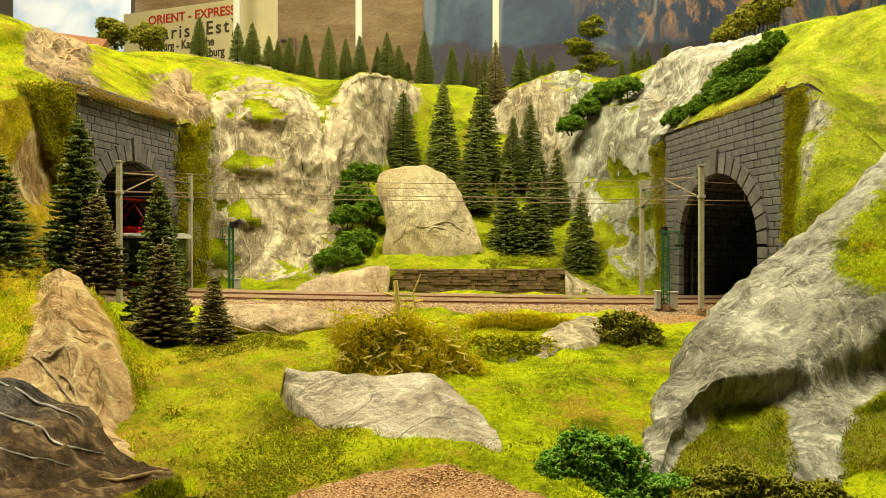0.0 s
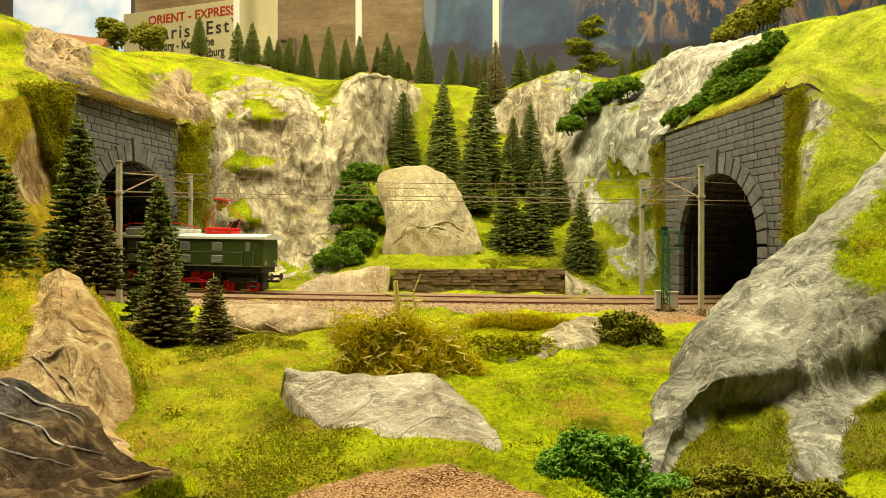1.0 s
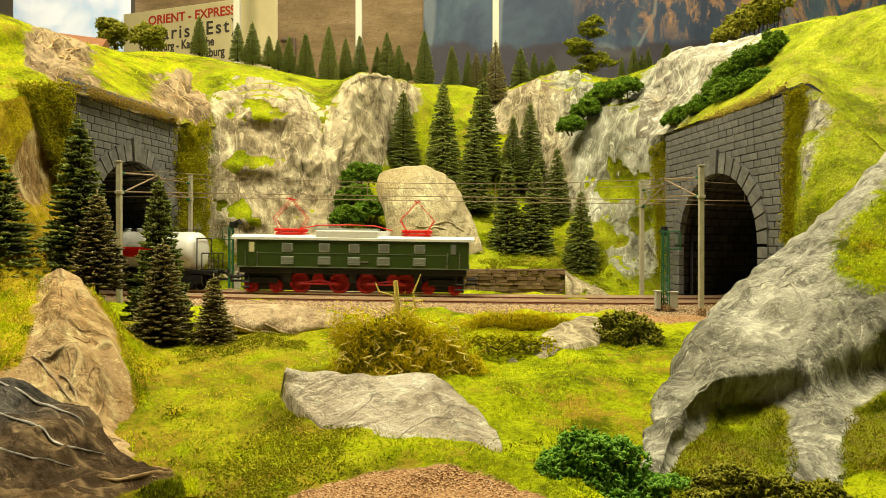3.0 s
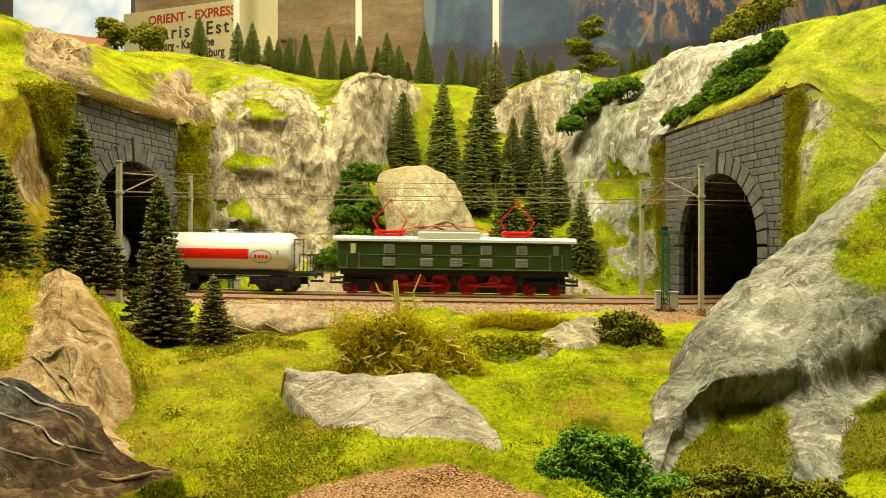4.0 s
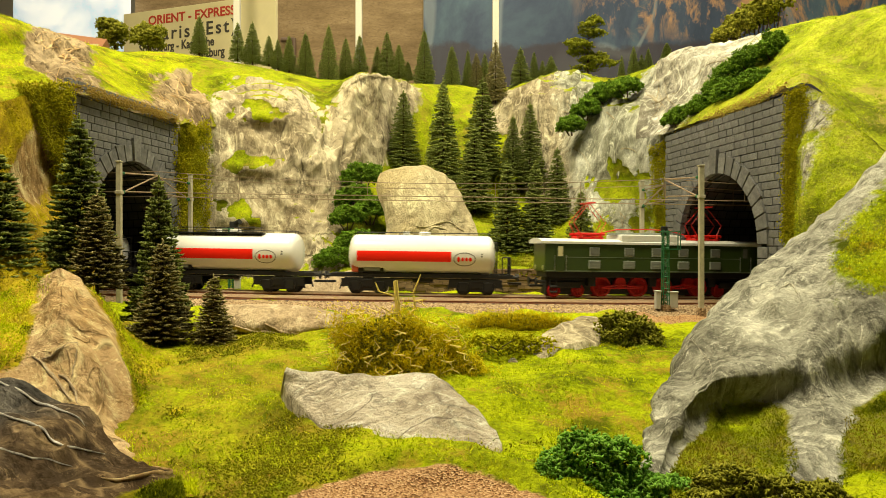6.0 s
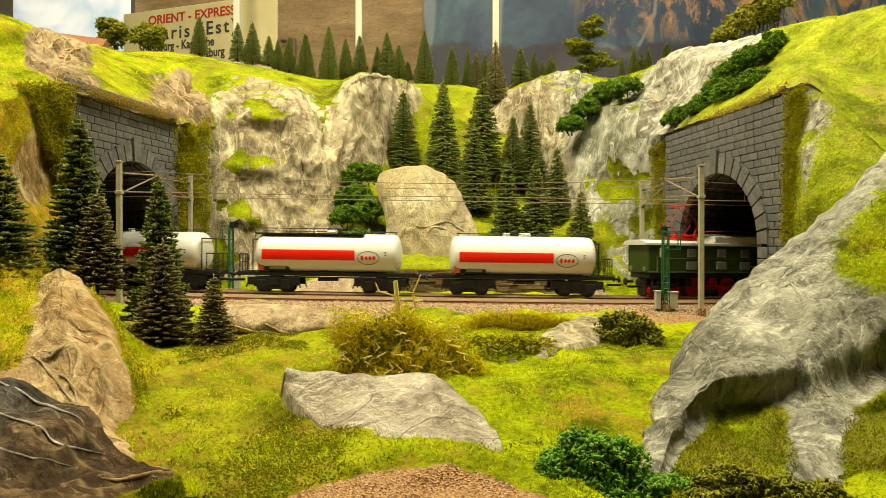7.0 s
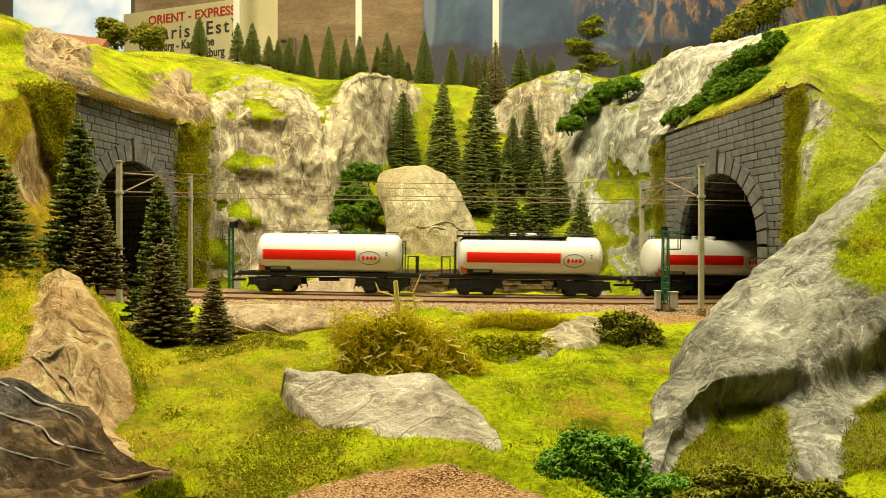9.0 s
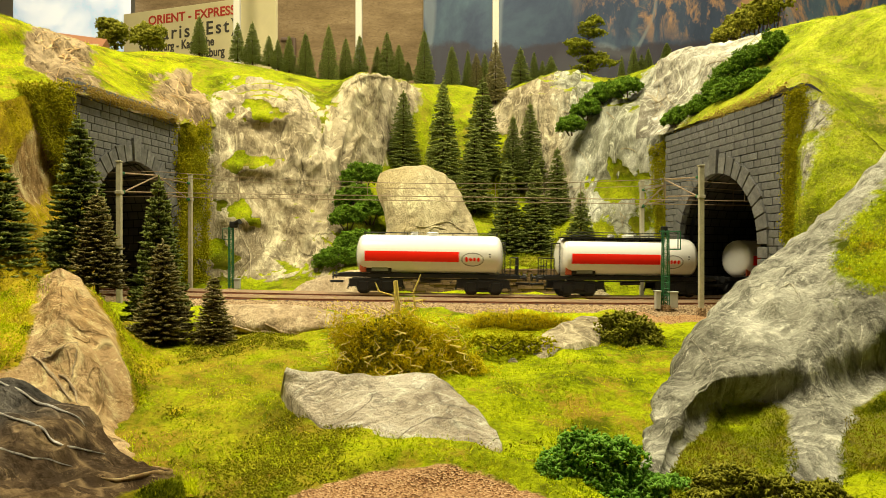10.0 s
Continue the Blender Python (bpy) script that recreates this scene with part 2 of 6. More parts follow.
M_WIRE = plain("wire", (0.40, 0.30, 0.20), 0.45, 0.5)
M_SIGNAL = plain("green_signal_paint", (0.02, 0.13, 0.05), 0.5)
M_BOX = plain("relay_box_grey", (0.42, 0.42, 0.38), 0.6)
M_LOCO = plain("dark_green_enamel", (0.036, 0.062, 0.013), 0.30, vary=0.1)
M_ROOF = plain("pale_grey_roof", (0.74, 0.74, 0.70), 0.4)
M_RED = plain("red_enamel", (0.68, 0.02, 0.014), 0.4)
M_DARKRED = plain("dark_red_wheel", (0.46, 0.012, 0.012), 0.45)
M_BLACK = plain("black_plastic", (0.012, 0.012, 0.012), 0.5)
M_GLASS = plain("dusty_window", (0.16, 0.17, 0.15), 0.15)
M_GREYPAINT = plain("grey_louvre", (0.28, 0.31, 0.27), 0.45)
M_WHITE = plain("white_tank_enamel", (0.80, 0.79, 0.76), 0.28, vary=0.05)
M_STRIPE = plain("red_stripe", (0.92, 0.02, 0.006), 0.45, vary=0.05, spec=0.2)
M_CREAM = plain("lit_cream_window", (0.62, 0.58, 0.34), 0.4)
M_TRIM = plain("pale_green_trim", (0.16, 0.20, 0.13), 0.4)
M_BADGE = plain("badge_rim", (0.22, 0.20, 0.19), 0.5)
M_PIPE = plain("brown_pipe", (0.16, 0.10, 0.06), 0.5)
M_ROOFTILE = plain("brown_roof_tile", (0.26, 0.11, 0.05), 0.8)
M_ORANGE = plain("orange_placard", (0.45, 0.09, 0.03), 0.6)
M_STEEL = plain("bright_steel", (0.5, 0.5, 0.48), 0.3, 0.9)


M_PINE = leafy("pine_needles", (0.10, 0.11, 0.008), (0.24, 0.26, 0.018), (0.40, 0.41, 0.04))
M_BUSH_LIME = leafy("lime_foliage", (0.32, 0.31, 0.006), (0.56, 0.54, 0.010), (0.74, 0.70, 0.02), through_light=0.5)
# Moss leaves; in the gully their dark colour stands for fir shade.
M_MOSS_AND_SHADE = leafy("dark_moss_and_shade", (0.13, 0.13, 0.006), (0.27, 0.27, 0.010), (0.44, 0.42, 0.02), through_light=0.5)


def fibre(name, deep, mid, sunny, straw):
    """Grass fibres whose colour drifts from patch to patch."""
    n = Nodes(name, 0.8, spec=0.05)
    patch = n.ramp(n.noise(24, 8, 0.7), [(0.40, deep), (0.47, mid), (0.545, sunny), (0.61, straw)])
    c = n.mix(n.ramp(n.island(), [(0.0, 0.45), (0.5, 0.0)]), patch, deep)
    return n.done(n.mix(n.ramp(n.island(), [(0.6, 0.0), (1.0, 0.8)]), c, sunny))


M_BLADE = fibre("grass_fibre", (0.19, 0.255, 0.003), (0.43, 0.54, 0.004), (0.69, 0.74, 0.008), (0.60, 0.46, 0.05))
M_BLADE_LUSH = fibre("lush_grass_fibre", (0.14, 0.20, 0.003), (0.36, 0.47, 0.004), (0.60, 0.66, 0.008), (0.56, 0.48, 0.04))
M_BLADE_PALE = fibre("pale_grass_fibre", (0.19, 0.25, 0.005), (0.42, 0.52, 0.010), (0.65, 0.70, 0.025), (0.62, 0.54, 0.09))
# Dark olive fibres; on the slab's foot their colour stands for shade.
M_BLADE_DARK = fibre("dark_grass_fibre", (0.085, 0.105, 0.003), (0.20, 0.24, 0.004), (0.36, 0.38, 0.008), (0.34, 0.25, 0.04))
M_BLADE_OLIVE = fibre("olive_grass_fibre", (0.20, 0.16, 0.003), (0.46, 0.38, 0.004), (0.72, 0.62, 0.008), (0.58, 0.34, 0.05))
M_FLOOR = plain("hall_floor", (0.10, 0.095, 0.09), 0.6, scale=8)
M_CEILING = plain("ceiling_paint", (0.78, 0.75, 0.68), 0.9, scale=8)
M_WALL = plain("hall_paint", (0.52, 0.47, 0.38), 0.9, scale=8)
M_POST = plain("white_post_paint", (0.78, 0.74, 0.64), 0.5, vary=0.08)
M_SIGNBOARD = plain("cream_board", (0.74, 0.64, 0.38), 0.6, vary=0.12, scale=20)
M_SIGNRED = plain("red_lettering", (0.50, 0.05, 0.03), 0.6)
M_SIGNBLACK = plain("black_lettering", (0.07, 0.06, 0.05), 0.6)


def mural_mat():
    n = Nodes("mountain_mural", 0.6)
    sky = n.ramp(n.noise(3.2, 9, 0.68, (1, 1, 0.6), 0.6), [(0.32, (0.025, 0.037, 0.075)), (0.48, (0.065, 0.09, 0.15)), (0.60, (0.10, 0.155, 0.21)), (0.72, (0.20, 0.25, 0.30))])
    sep = n.tree.nodes.new("ShaderNodeSeparateXYZ")
    n.link(n.coord, sep.inputs[0])
    east = n.ramp(n.math("ADD", n.math("MULTIPLY", sep.outputs[0], 1.0), n.math("MULTIPLY", n.noise(5, 6), 0.2)), [(0.48, 0.0), (0.62, 1.0)])
    high = n.ramp(n.math("ADD", sep.outputs[2], n.math("MULTIPLY", n.noise(6, 7, 0.7), 0.20)), [(0.70, 0.0), (0.76, 1.0)])
    peak = n.math("MULTIPLY", n.math("MULTIPLY", east, high), n.ramp(n.noise(14, 9, 0.75, (1, 1, 0.5), 0.5), [(0.48, 0.0), (0.58, 1.0)]))
    wood = n.ramp(n.math("ADD", sep.outputs[2], n.math("MULTIPLY", n.noise(4, 8, 0.65), 0.22)), [(0.70, 1.0), (0.715, 0.0)])
    line = n.math("ABSOLUTE", n.math("SUBTRACT", n.noise(2.4, 2, 0.4, (1, 1, 0.5), 0.3), 0.5))
    c = n.mix(n.ramp(line, [(0.004, 0.45), (0.012, 0.0)]), sky, (0.35, 0.40, 0.42))
    c = n.mix(peak, c, (0.50, 0.29, 0.16))
    return n.done(n.mix(n.math("MULTIPLY", wood, 0.7), c, (0.060, 0.040, 0.045)))


M_MURAL = mural_mat()


def panel_mat():
    n = Nodes("brown_panel", 0.8)
    c = n.ramp(n.noise(16, 9, 0.75, (0.5, 1, 1.8)), [(0.35, (0.20, 0.13, 0.062)), (0.55, (0.32, 0.22, 0.11)), (0.7, (0.43, 0.31, 0.17))])
    c = n.mix(n.ramp(n.noise(140, 6, 0.8, (0.6, 1, 1.6)), [(0.36, 0.5), (0.5, 0.0)]), c, (0.12, 0.075, 0.035))
    return n.done(c)


M_PANEL = panel_mat()


def snow_mural_mat():
    n = Nodes("glowing_snow_mural", 0.5)
    c = n.ramp(n.noise(9, 6), [(0.4, (0.55, 0.68, 0.85)), (0.6, (0.95, 0.97, 1.0))])
    # Emission is added: the printed mural glows though it is no lamp.
    n.link(c, n.bsdf.inputs["Emission Color"])
    n.bsdf.inputs["Emission Strength"].default_value = 0.45
    return n.done(c)


M_SNOW_MURAL = snow_mural_mat()


def ballast_mat():
    n = Nodes("ballast_gravel", 0.95, spec=0.15)
    cell = n.voronoi(1000, "Color")
    c = n.ramp(cell, [(0.1, (0.10, 0.06, 0.03)), (0.45, (0.31, 0.205, 0.11)), (0.9, (0.55, 0.41, 0.25))])
    n.bump(n.voronoi(1000), 1.0, 0.001)
    return n.done(c)


M_BALLAST = ballast_mat()


# ---- building helpers ----
def thing(name, place, label, category, group="", kind="", turn=0):
    ob = new(name)
    ob.empty_display_size = 0.01
    ob.matrix_basis = pose(place[0] * MM, place[1] * MM, place[2] * MM, 0, 0, turn)
    return tagged(ob, label, category, group, kind)


def as_mesh(name, bm, material, smooth=False):
    bmesh.ops.scale(bm, vec=(MM, MM, MM), verts=bm.verts)
    data = bpy.data.meshes.new(name)
    bm.normal_update()
    bm.to_mesh(data)
    bm.free()
    data.materials.append(material)
    if smooth:
        data.polygons.foreach_set("use_smooth", [True] * len(data.polygons))
    return data


def part(name, bm, material, parent=None, label="", smooth=False):
    ob = new(name, as_mesh(name, bm, material, smooth))
    ob.parent = parent
    if label:
        ob["label"] = label
    return ob


def shared(name, data, parent, m):
    ob = new(name, data)
    ob.parent = parent
    ob.matrix_basis = m
    return ob


def arrays(name, verts, faces, material, parent=None, smooth=True):
    data = bpy.data.meshes.new(name)
    verts = np.asarray(verts, dtype=np.float32) * MM
    faces = np.asarray(faces, dtype=np.int32)
    k = faces.shape[1]
    data.vertices.add(len(verts))
    data.vertices.foreach_set("co", verts.ravel())
    data.loops.add(faces.size)
    data.loops.foreach_set("vertex_index", faces.ravel())
    data.polygons.add(len(faces))
    data.polygons.foreach_set("loop_start", np.arange(0, faces.size, k, dtype=np.int32))
    if smooth:
        data.polygons.foreach_set("use_smooth", np.ones(len(faces), dtype=bool))
    data.update(calc_edges=True)
    data.materials.append(material)
    ob = new(name, data)
    ob.parent = parent
    return ob


def box(bm, x0, x1, y0, y1, z0, z1, bevel=0.0):
    made = bmesh.ops.create_cube(bm, size=1)["verts"]
    for v in made:
        v.co = Vector(((x0 + x1) / 2 + v.co.x * (x1 - x0), (y0 + y1) / 2 + v.co.y * (y1 - y0), (z0 + z1) / 2 + v.co.z * (z1 - z0)))
    if bevel:
        edges = {e for v in made for e in v.link_edges}
        bmesh.ops.bevel(bm, geom=list(edges), offset=bevel, segments=2, affect="EDGES", profile=0.5)


def rod(bm, a, b, r0, r1=None, n=8):
    a, b = Vector(a), Vector(b)
    made = bmesh.ops.create_cone(bm, cap_ends=True, segments=n, radius1=r0, radius2=r0 if r1 is None else r1, depth=(b - a).length)["verts"]
    turn = (b - a).to_track_quat("Z", "Y").to_matrix().to_4x4()
    bmesh.ops.transform(bm, matrix=Matrix.Translation((a + b) / 2) @ turn, verts=made)


def boxed(*args, **kw):
    bm = bmesh.new()
    box(bm, *args, **kw)
    return bm


def rods(*ends):
    bm = bmesh.new()
    for e in ends:
        rod(bm, *e)
    return bm


# ---- terrain ----
def smooth(a, b, t):
    t = np.clip((t - a) / (b - a), 0, 1)
    return t * t * (3 - 2 * t)


def spline(p, n):
    """Catmull-Rom through the first axis of p, n steps to a span."""
    p = np.asarray(p, dtype=float)
    q = np.concatenate([2 * p[:1] - p[1:2], p, 2 * p[-1:] - p[-2:-1]])
    out = []
    for i in range(len(p) - 1):
        a, b, c, d = q[i], q[i + 1], q[i + 2], q[i + 3]
        for k in range(n):
            t = k / n
            out.append(0.5 * (2 * b + (c - a) * t + (2 * a - 5 * b + 4 * c - d) * t * t + (3 * b - a - 3 * c + d) * t ** 3))
    out.append(p[-1])
    return np.array(out)


def relief(p, rock, crag, seed, lumps=1.0):
    """Height of plaster folds on rock, of soft lumps on turf, in mm."""
    v = Vector((p[0], p[1], p[2] * 0.55)) + Vector((seed * 37.1, seed * 11.3, 0))
    w = v * 0.012
    warp = noise.noise_vector(w) * 0.9
    fold = (1 - abs(noise.noise(v * 0.016 + warp)) * 2) * 0.8
    fold += (1 - abs(noise.noise(v * 0.045 + warp * 2.2)) * 2) * 0.55
    fold += (1 - abs(noise.noise(v * 0.11 + warp * 3.5)) * 2) * 0.24 + (1 - abs(noise.noise(v * 0.27 + warp * 4)) * 2) * 0.06
    soft = noise.noise(v * 0.018) * 3.0 * lumps + noise.noise(v * 0.06) * 1.3 * lumps + noise.noise(v * 0.15) * 0.6
    return rock * crag * (fold - 0.7) + (1 - rock) * soft


def grid_mesh(name, pts, rock, material, label, crag=6.0, seed=0, flip=False, soft=1.0, ledges=0.0, skirt=0.0, dry=None, patches=()):
    nu, nv = pts.shape[:2]
    du, dv = np.gradient(pts, axis=0), np.gradient(pts, axis=1)
    nor = np.cross(dv, du)
    nor /= np.linalg.norm(nor, axis=2, keepdims=True) + 1e-9
    if flip:
        nor = -nor
    if patches:
        rag = np.array([noise.noise(Vector(q) * 0.05) + 0.5 * noise.noise(Vector(q) * 0.13) for q in pts.reshape(-1, 3)]).reshape(nu, nv)
    for x, z, rx, rz in patches:
        # a turfed ledge that juts from the face
        near = np.clip(1.1 + rag * 1.7 - np.hypot((pts[..., 0] - x) / rx, (pts[..., 2] - z) / rz), 0, 1)
        rock = rock * (1 - smooth(0.0, 0.5, near))
        below = np.exp(-((pts[..., 0] - x) / rx) ** 2 - ((pts[..., 2] - z + rz * 0.8) / rz) ** 2)
        hollow = np.exp(-((pts[..., 0] - x) / rx) ** 2 - ((pts[..., 2] - z + rz * 2.4) / (rz * 0.8)) ** 2)
        pts = pts - (below * 9.0 - hollow * (0.5 + rag) * 4.0)[..., None] * np.array([0, 1.0, 0])
    flat, nf, rf = pts.reshape(-1, 3), nor.reshape(-1, 3), np.clip(rock.reshape(-1), 0, 1)
    h = np.array([relief(p, r, crag, seed, soft) for p, r in zip(flat, rf)])
    flat = flat + nf * h[:, None]
    if ledges:
        # turf settles on flat ledges in the rock
        q = flat.reshape(nu, nv, 3)
        m = np.cross(np.gradient(q, axis=1), np.gradient(q, axis=0)).reshape(-1, 3)
        up = np.abs(m[:, 2]) / (np.linalg.norm(m, axis=1) + 1e-9)
        rf = rf * (1 - ledges * smooth(0.62, 0.86, up))
    if skirt:
        q = flat.reshape(nu, nv, 3)
        for edge in (q[0], q[-1], q[:, 0], q[:, -1]):
            edge[:, 2] -= skirt
    idx = np.arange(nu * nv).reshape(nu, nv)
    a, b, c, d = idx[:-1, :-1], idx[:-1, 1:], idx[1:, 1:], idx[1:, :-1]
    faces = np.stack([a, b, c, d] if not flip else [d, c, b, a], axis=-1).reshape(-1, 4)
    ob = arrays(name, flat, faces, material)
    at = ob.data.attributes.new("rock", "FLOAT", "POINT")
    at.data.foreach_set("value", rf.astype(np.float32))
    at = ob.data.attributes.new("dry", "FLOAT", "POINT")
    at.data.foreach_set("value", np.ravel(np.zeros((nu, nv)) + (0.15 if dry is None else dry)).astype(np.float32))
    tagged(ob, label, "terrain", kind="structure")
    TERRAIN[name] = (flat.reshape(nu, nv, 3), rf.reshape(nu, nv))
    return ob


TERRAIN = {}


def loft(name, rows, material, label, nu=18, nv=14, **kw):
    """A sheet through rows of (x, y, z, rockiness)."""
    g = spline(np.array(rows), nu)
    g = spline(g.transpose(1, 0, 2), nv).transpose(1, 0, 2)
    return grid_mesh(name, g[..., :3], g[..., 3], material, label, **kw)


GRADE = -0.0145  # the line falls gently to the east


def valley_height(x, y):
    """The valley floor: a meadow that falls towards the viewer, the level trackbed, a low bank behind."""
    z = -0.10 * np.maximum(0, -96 - y) + GRADE * x * smooth(-260, -110, y)
    # hollows before the spur and the slab
    z = z - 11 * smooth(45, 80, np.abs(x + 5)) * (1 - smooth(-350, -290, y))
    return z + 3 * smooth(42, 80, y)


def valley():
    x, y = np.meshgrid(np.arange(-420, 421, 2.5), np.arange(-500, 101, 2.5))
    pts = np.stack([x, y, valley_height(x, y)], axis=-1)
    # a bare gravel patch in the foreground and a gravelly bank below the track
    rock = 1.0 - smooth(0.8, 1.15, np.hypot((x + 9) / 46, (y + 438) / 48))
    rock = np.maximum(rock, 0.9 * smooth(120, 150, x) * smooth(-150, -112, y) * (1 - smooth(-60, -50, y)))
    grid_mesh("ground_valley", pts, rock, M_VALLEY, "yellow-green static grass meadow sloping up to the track", seed=3, flip=True, soft=2.0, dry=0.1 + 0.9 * smooth(40, -130, x) * (1 - smooth(-200, -120, y)))


valley()

# back of the valley: foot, bench, face, upper face, edge, brow, plateau
Bm = [(-255.2, 65, 0.7, 0.1), (-198.8, 60, 1.6, 0.1), (-143.8, 58, 2.8, 0.2), (-105.4, 56, 4.0, 0.9), (-70.9, 64, 2.4, 0.9), (-39.1, 86, 0.4, 0), (9.1, 86, 0.4, 0), (54.4, 86, 0.4, 0), (99.6, 86, 0.4, 0.1), (139, 56, -0.9, 0.7), (177.5, 58, -1.0, 0.2), (226.6, 58, -2.1, 0.2)]
B0 = [(-262.3, 85, 9.0, 0.2), (-205.2, 83, 8.0, 0.2), (-148.9, 83, 7.4, 0.3), (-108.9, 80, 12.1, 0.9), (-69.2, 76, 23.4, 0.8), (-35.7, 76, 26.2, 0), (8.9, 76, 25.1, 0), (53.6, 76, 23.4, 0), (98.3, 76, 22.3, 0.1), (143.8, 80, 10.4, 0.6), (184.1, 84, 2.8, 0.2), (234.9, 84, -1.1, 0.2)]
B1 = [(-271.3, 110, 45.7, 0.3), (-214.2, 115, 22.1, 1), (-156.4, 120, 32.6, 1), (-116.4, 130, 45.6, 0.6), (-73, 115, 36.8, 0), (-37.7, 115, 40.9, 0.2), (9.4, 115, 41.5, 0.2), (56.9, 120, 38.5, 0), (104.9, 125, 34.9, 0), (152.6, 125, 27.7, 0.2), (191.8, 115, 33.9, 0.7), (240, 100, 22.6, 0.4)]
B2 = [(-274.8, 120, 110.8, 0.2), (-221.2, 140, 88.1, 0.85), (-162.5, 150, 88.6, 1), (-121.6, 165, 83.1, 1), (-88.6, 210, 104.9, 0.1), (-43.3, 230, 106.2, 0), (11, 240, 106.9, 0), (65.7, 240, 100.0, 0), (119.1, 230, 92.7, 0.5), (165.4, 190, 103.6, 0.7), (200.6, 150, 100.9, 0.6), (246.4, 120, 69.3, 0.3)]
B3 = [(-278.4, 130, 159.6, 0.1), (-226.8, 160, 167.0, 0.9), (-166.5, 170, 165.3, 1), (-125.4, 190, 161.7, 1), (-85.8, 250, 176.8, 1), (-47.3, 310, 170.6, 0.1), (12.1, 330, 173.1, 0), (72.4, 330, 173.1, 0.3), (125.9, 280, 181.1, 1), (171.3, 220, 172.5, 1), (203.1, 160, 163.9, 1), (249.6, 130, 147.6, 1)]
B4 = [(-285.5, 150, 205.5, 0.1), (-235.2, 190, 226.3, 0.8), (-179.2, 200, 221.9, 0.9), (-143.2, 220, 201.3, 0.7), (-99.7, 250, 246.0, 1), (-62.7, 320, 253.9, 1), (4.8, 390, 244.8, 0), (68.1, 380, 238.9, 0.8), (123.9, 320, 257.7, 1), (176, 280, 241.9, 1), (215.7, 210, 217.4, 1), (253, 160, 226.2, 1)]
B5 = [(-321.2, 250, 277.2, 0), (-260.4, 280, 279.8, 0.1), (-202.3, 310, 274.0, 0.1), (-146.2, 330, 266.6, 0), (-96.9, 290, 264.2, 1), (-44, 410, 281.2, 0.5), (13.8, 470, 292.7, 0), (74.1, 470, 285.8, 0), (132.8, 390, 280.8, 0.6), (173.8, 350, 283.4, 1), (247.2, 400, 287.1, 0.1), (274.8, 230, 275.4, 0.7)]
B6 = [(-410.5, 500, 318.7, 0), (-322, 500, 314.3, 0), (-242.4, 500, 305.4, 0), (-179.1, 550, 307.4, 0), (-123.7, 550, 302.8, 0), (-49.8, 550, 304.6, 0), (15.4, 600, 315.3, 0), (82.7, 600, 308.6, 0), (153.2, 550, 302.8, 0), (208.6, 550, 302.8, 0), (282.5, 550, 312.0, 0), (374.8, 550, 312.0, 0)]
loft("ground_cliffs", [Bm, B0, B1, B2, B3, B4, B5, B6], M_BACK, "beige plaster rock cliffs with bright green turf ledges", 28, 26, crag=7.5, seed=1, ledges=0.6, dry=0.45, patches=[(-203, 199, 20, 9), (-209, 138, 27, 8), (-214, 84, 26, 9), (-236, 40, 30, 10), (198, 113, 20, 26), (170, 60, 30, 10), (60, 190, 20, 10)])

# west hill above the portal, its mossy flank and the brown foreground spur
W0 = [(-319.5, -210, 127.9, 0), (-294.3, -162, 141.8, 0), (-288.5, -132, 154.8, 0.1), (-274.7, -108, 163.0, 0.6), (-266.4, -34, 165.0, 0.6), (-251.0, 44, 164.5, 0.6), (-250.1, 165, 179.7, 0.5)]
W1 = [(-392.1, -110, 191.7, 0), (-343.8, -80, 195.3, 0), (-334.2, -50, 203.1, 0.85), (-326.9, -10, 207.5, 0.9), (-315.1, 70, 217.5, 0.2), (-285.6, 130, 213.6, 0.85), (-262.4, 205, 226.2, 0.6)]
W2 = [(-435.7, -50, 249.2, 0), (-386, -10, 248.9, 0), (-384.5, 50, 253.2, 0.6), (-376.5, 110, 259.0, 0.6), (-372, 200, 274.2, 0.1), (-328.2, 250, 284.1, 0), (-288.5, 290, 285.9, 0)]
W3 = [(-798.8, 450, 374.6, 0), (-663.4, 450, 366.2, 0), (-631.6, 500, 367.3, 0), (-569.7, 500, 349.7, 0), (-503.3, 500, 336.4, 0), (-419.3, 500, 327.5, 0), (-339.7, 500, 318.7, 0)]
loft("ground_west_hill", [W0, W1, W2, W3], M_HILL, "yellow-green turf hill with brown rock seams over the tunnel", 26, 22, crag=9, seed=5, ledges=0.2, dry=0.35)
V0 = [(-317, -212, 130.5, 0), (-291.5, -165, 144, 0), (-286, -135, 157, 0), (-277.5, -112, 165, 0.1), (-276.4, -104, 165.6, 0.1)]
V1 = [(-312.2, -220, 83.1, 0), (-285.7, -210, 90.6, 0), (-283.4, -180, 97.2, 0.1), (-288, -140, 109.2, 0.9), (-277.1, -94, 119.0, 0)]
V2 = [(-290.5, -250, 49.8, 0), (-266.2, -240, 53.0, 0), (-265.4, -210, 60.2, 0), (-272.9, -160, 69.1, 0.4), (-274.1, -88, 67.9, 0)]
V3 = [(-255.6, -298, 3.6, 0), (-235, -288, 5.1, 0), (-232.2, -265, 8.3, 0), (-226.9, -225, 17.3, 0), (-262.3, -90, 11.8, 0)]
loft("ground_west_flank", [V3, V2, V1, V0], M_MOSS, "olive and ochre mossy slope beside the tunnel mouth", 22, 22, crag=6, seed=6, dry=0.8)
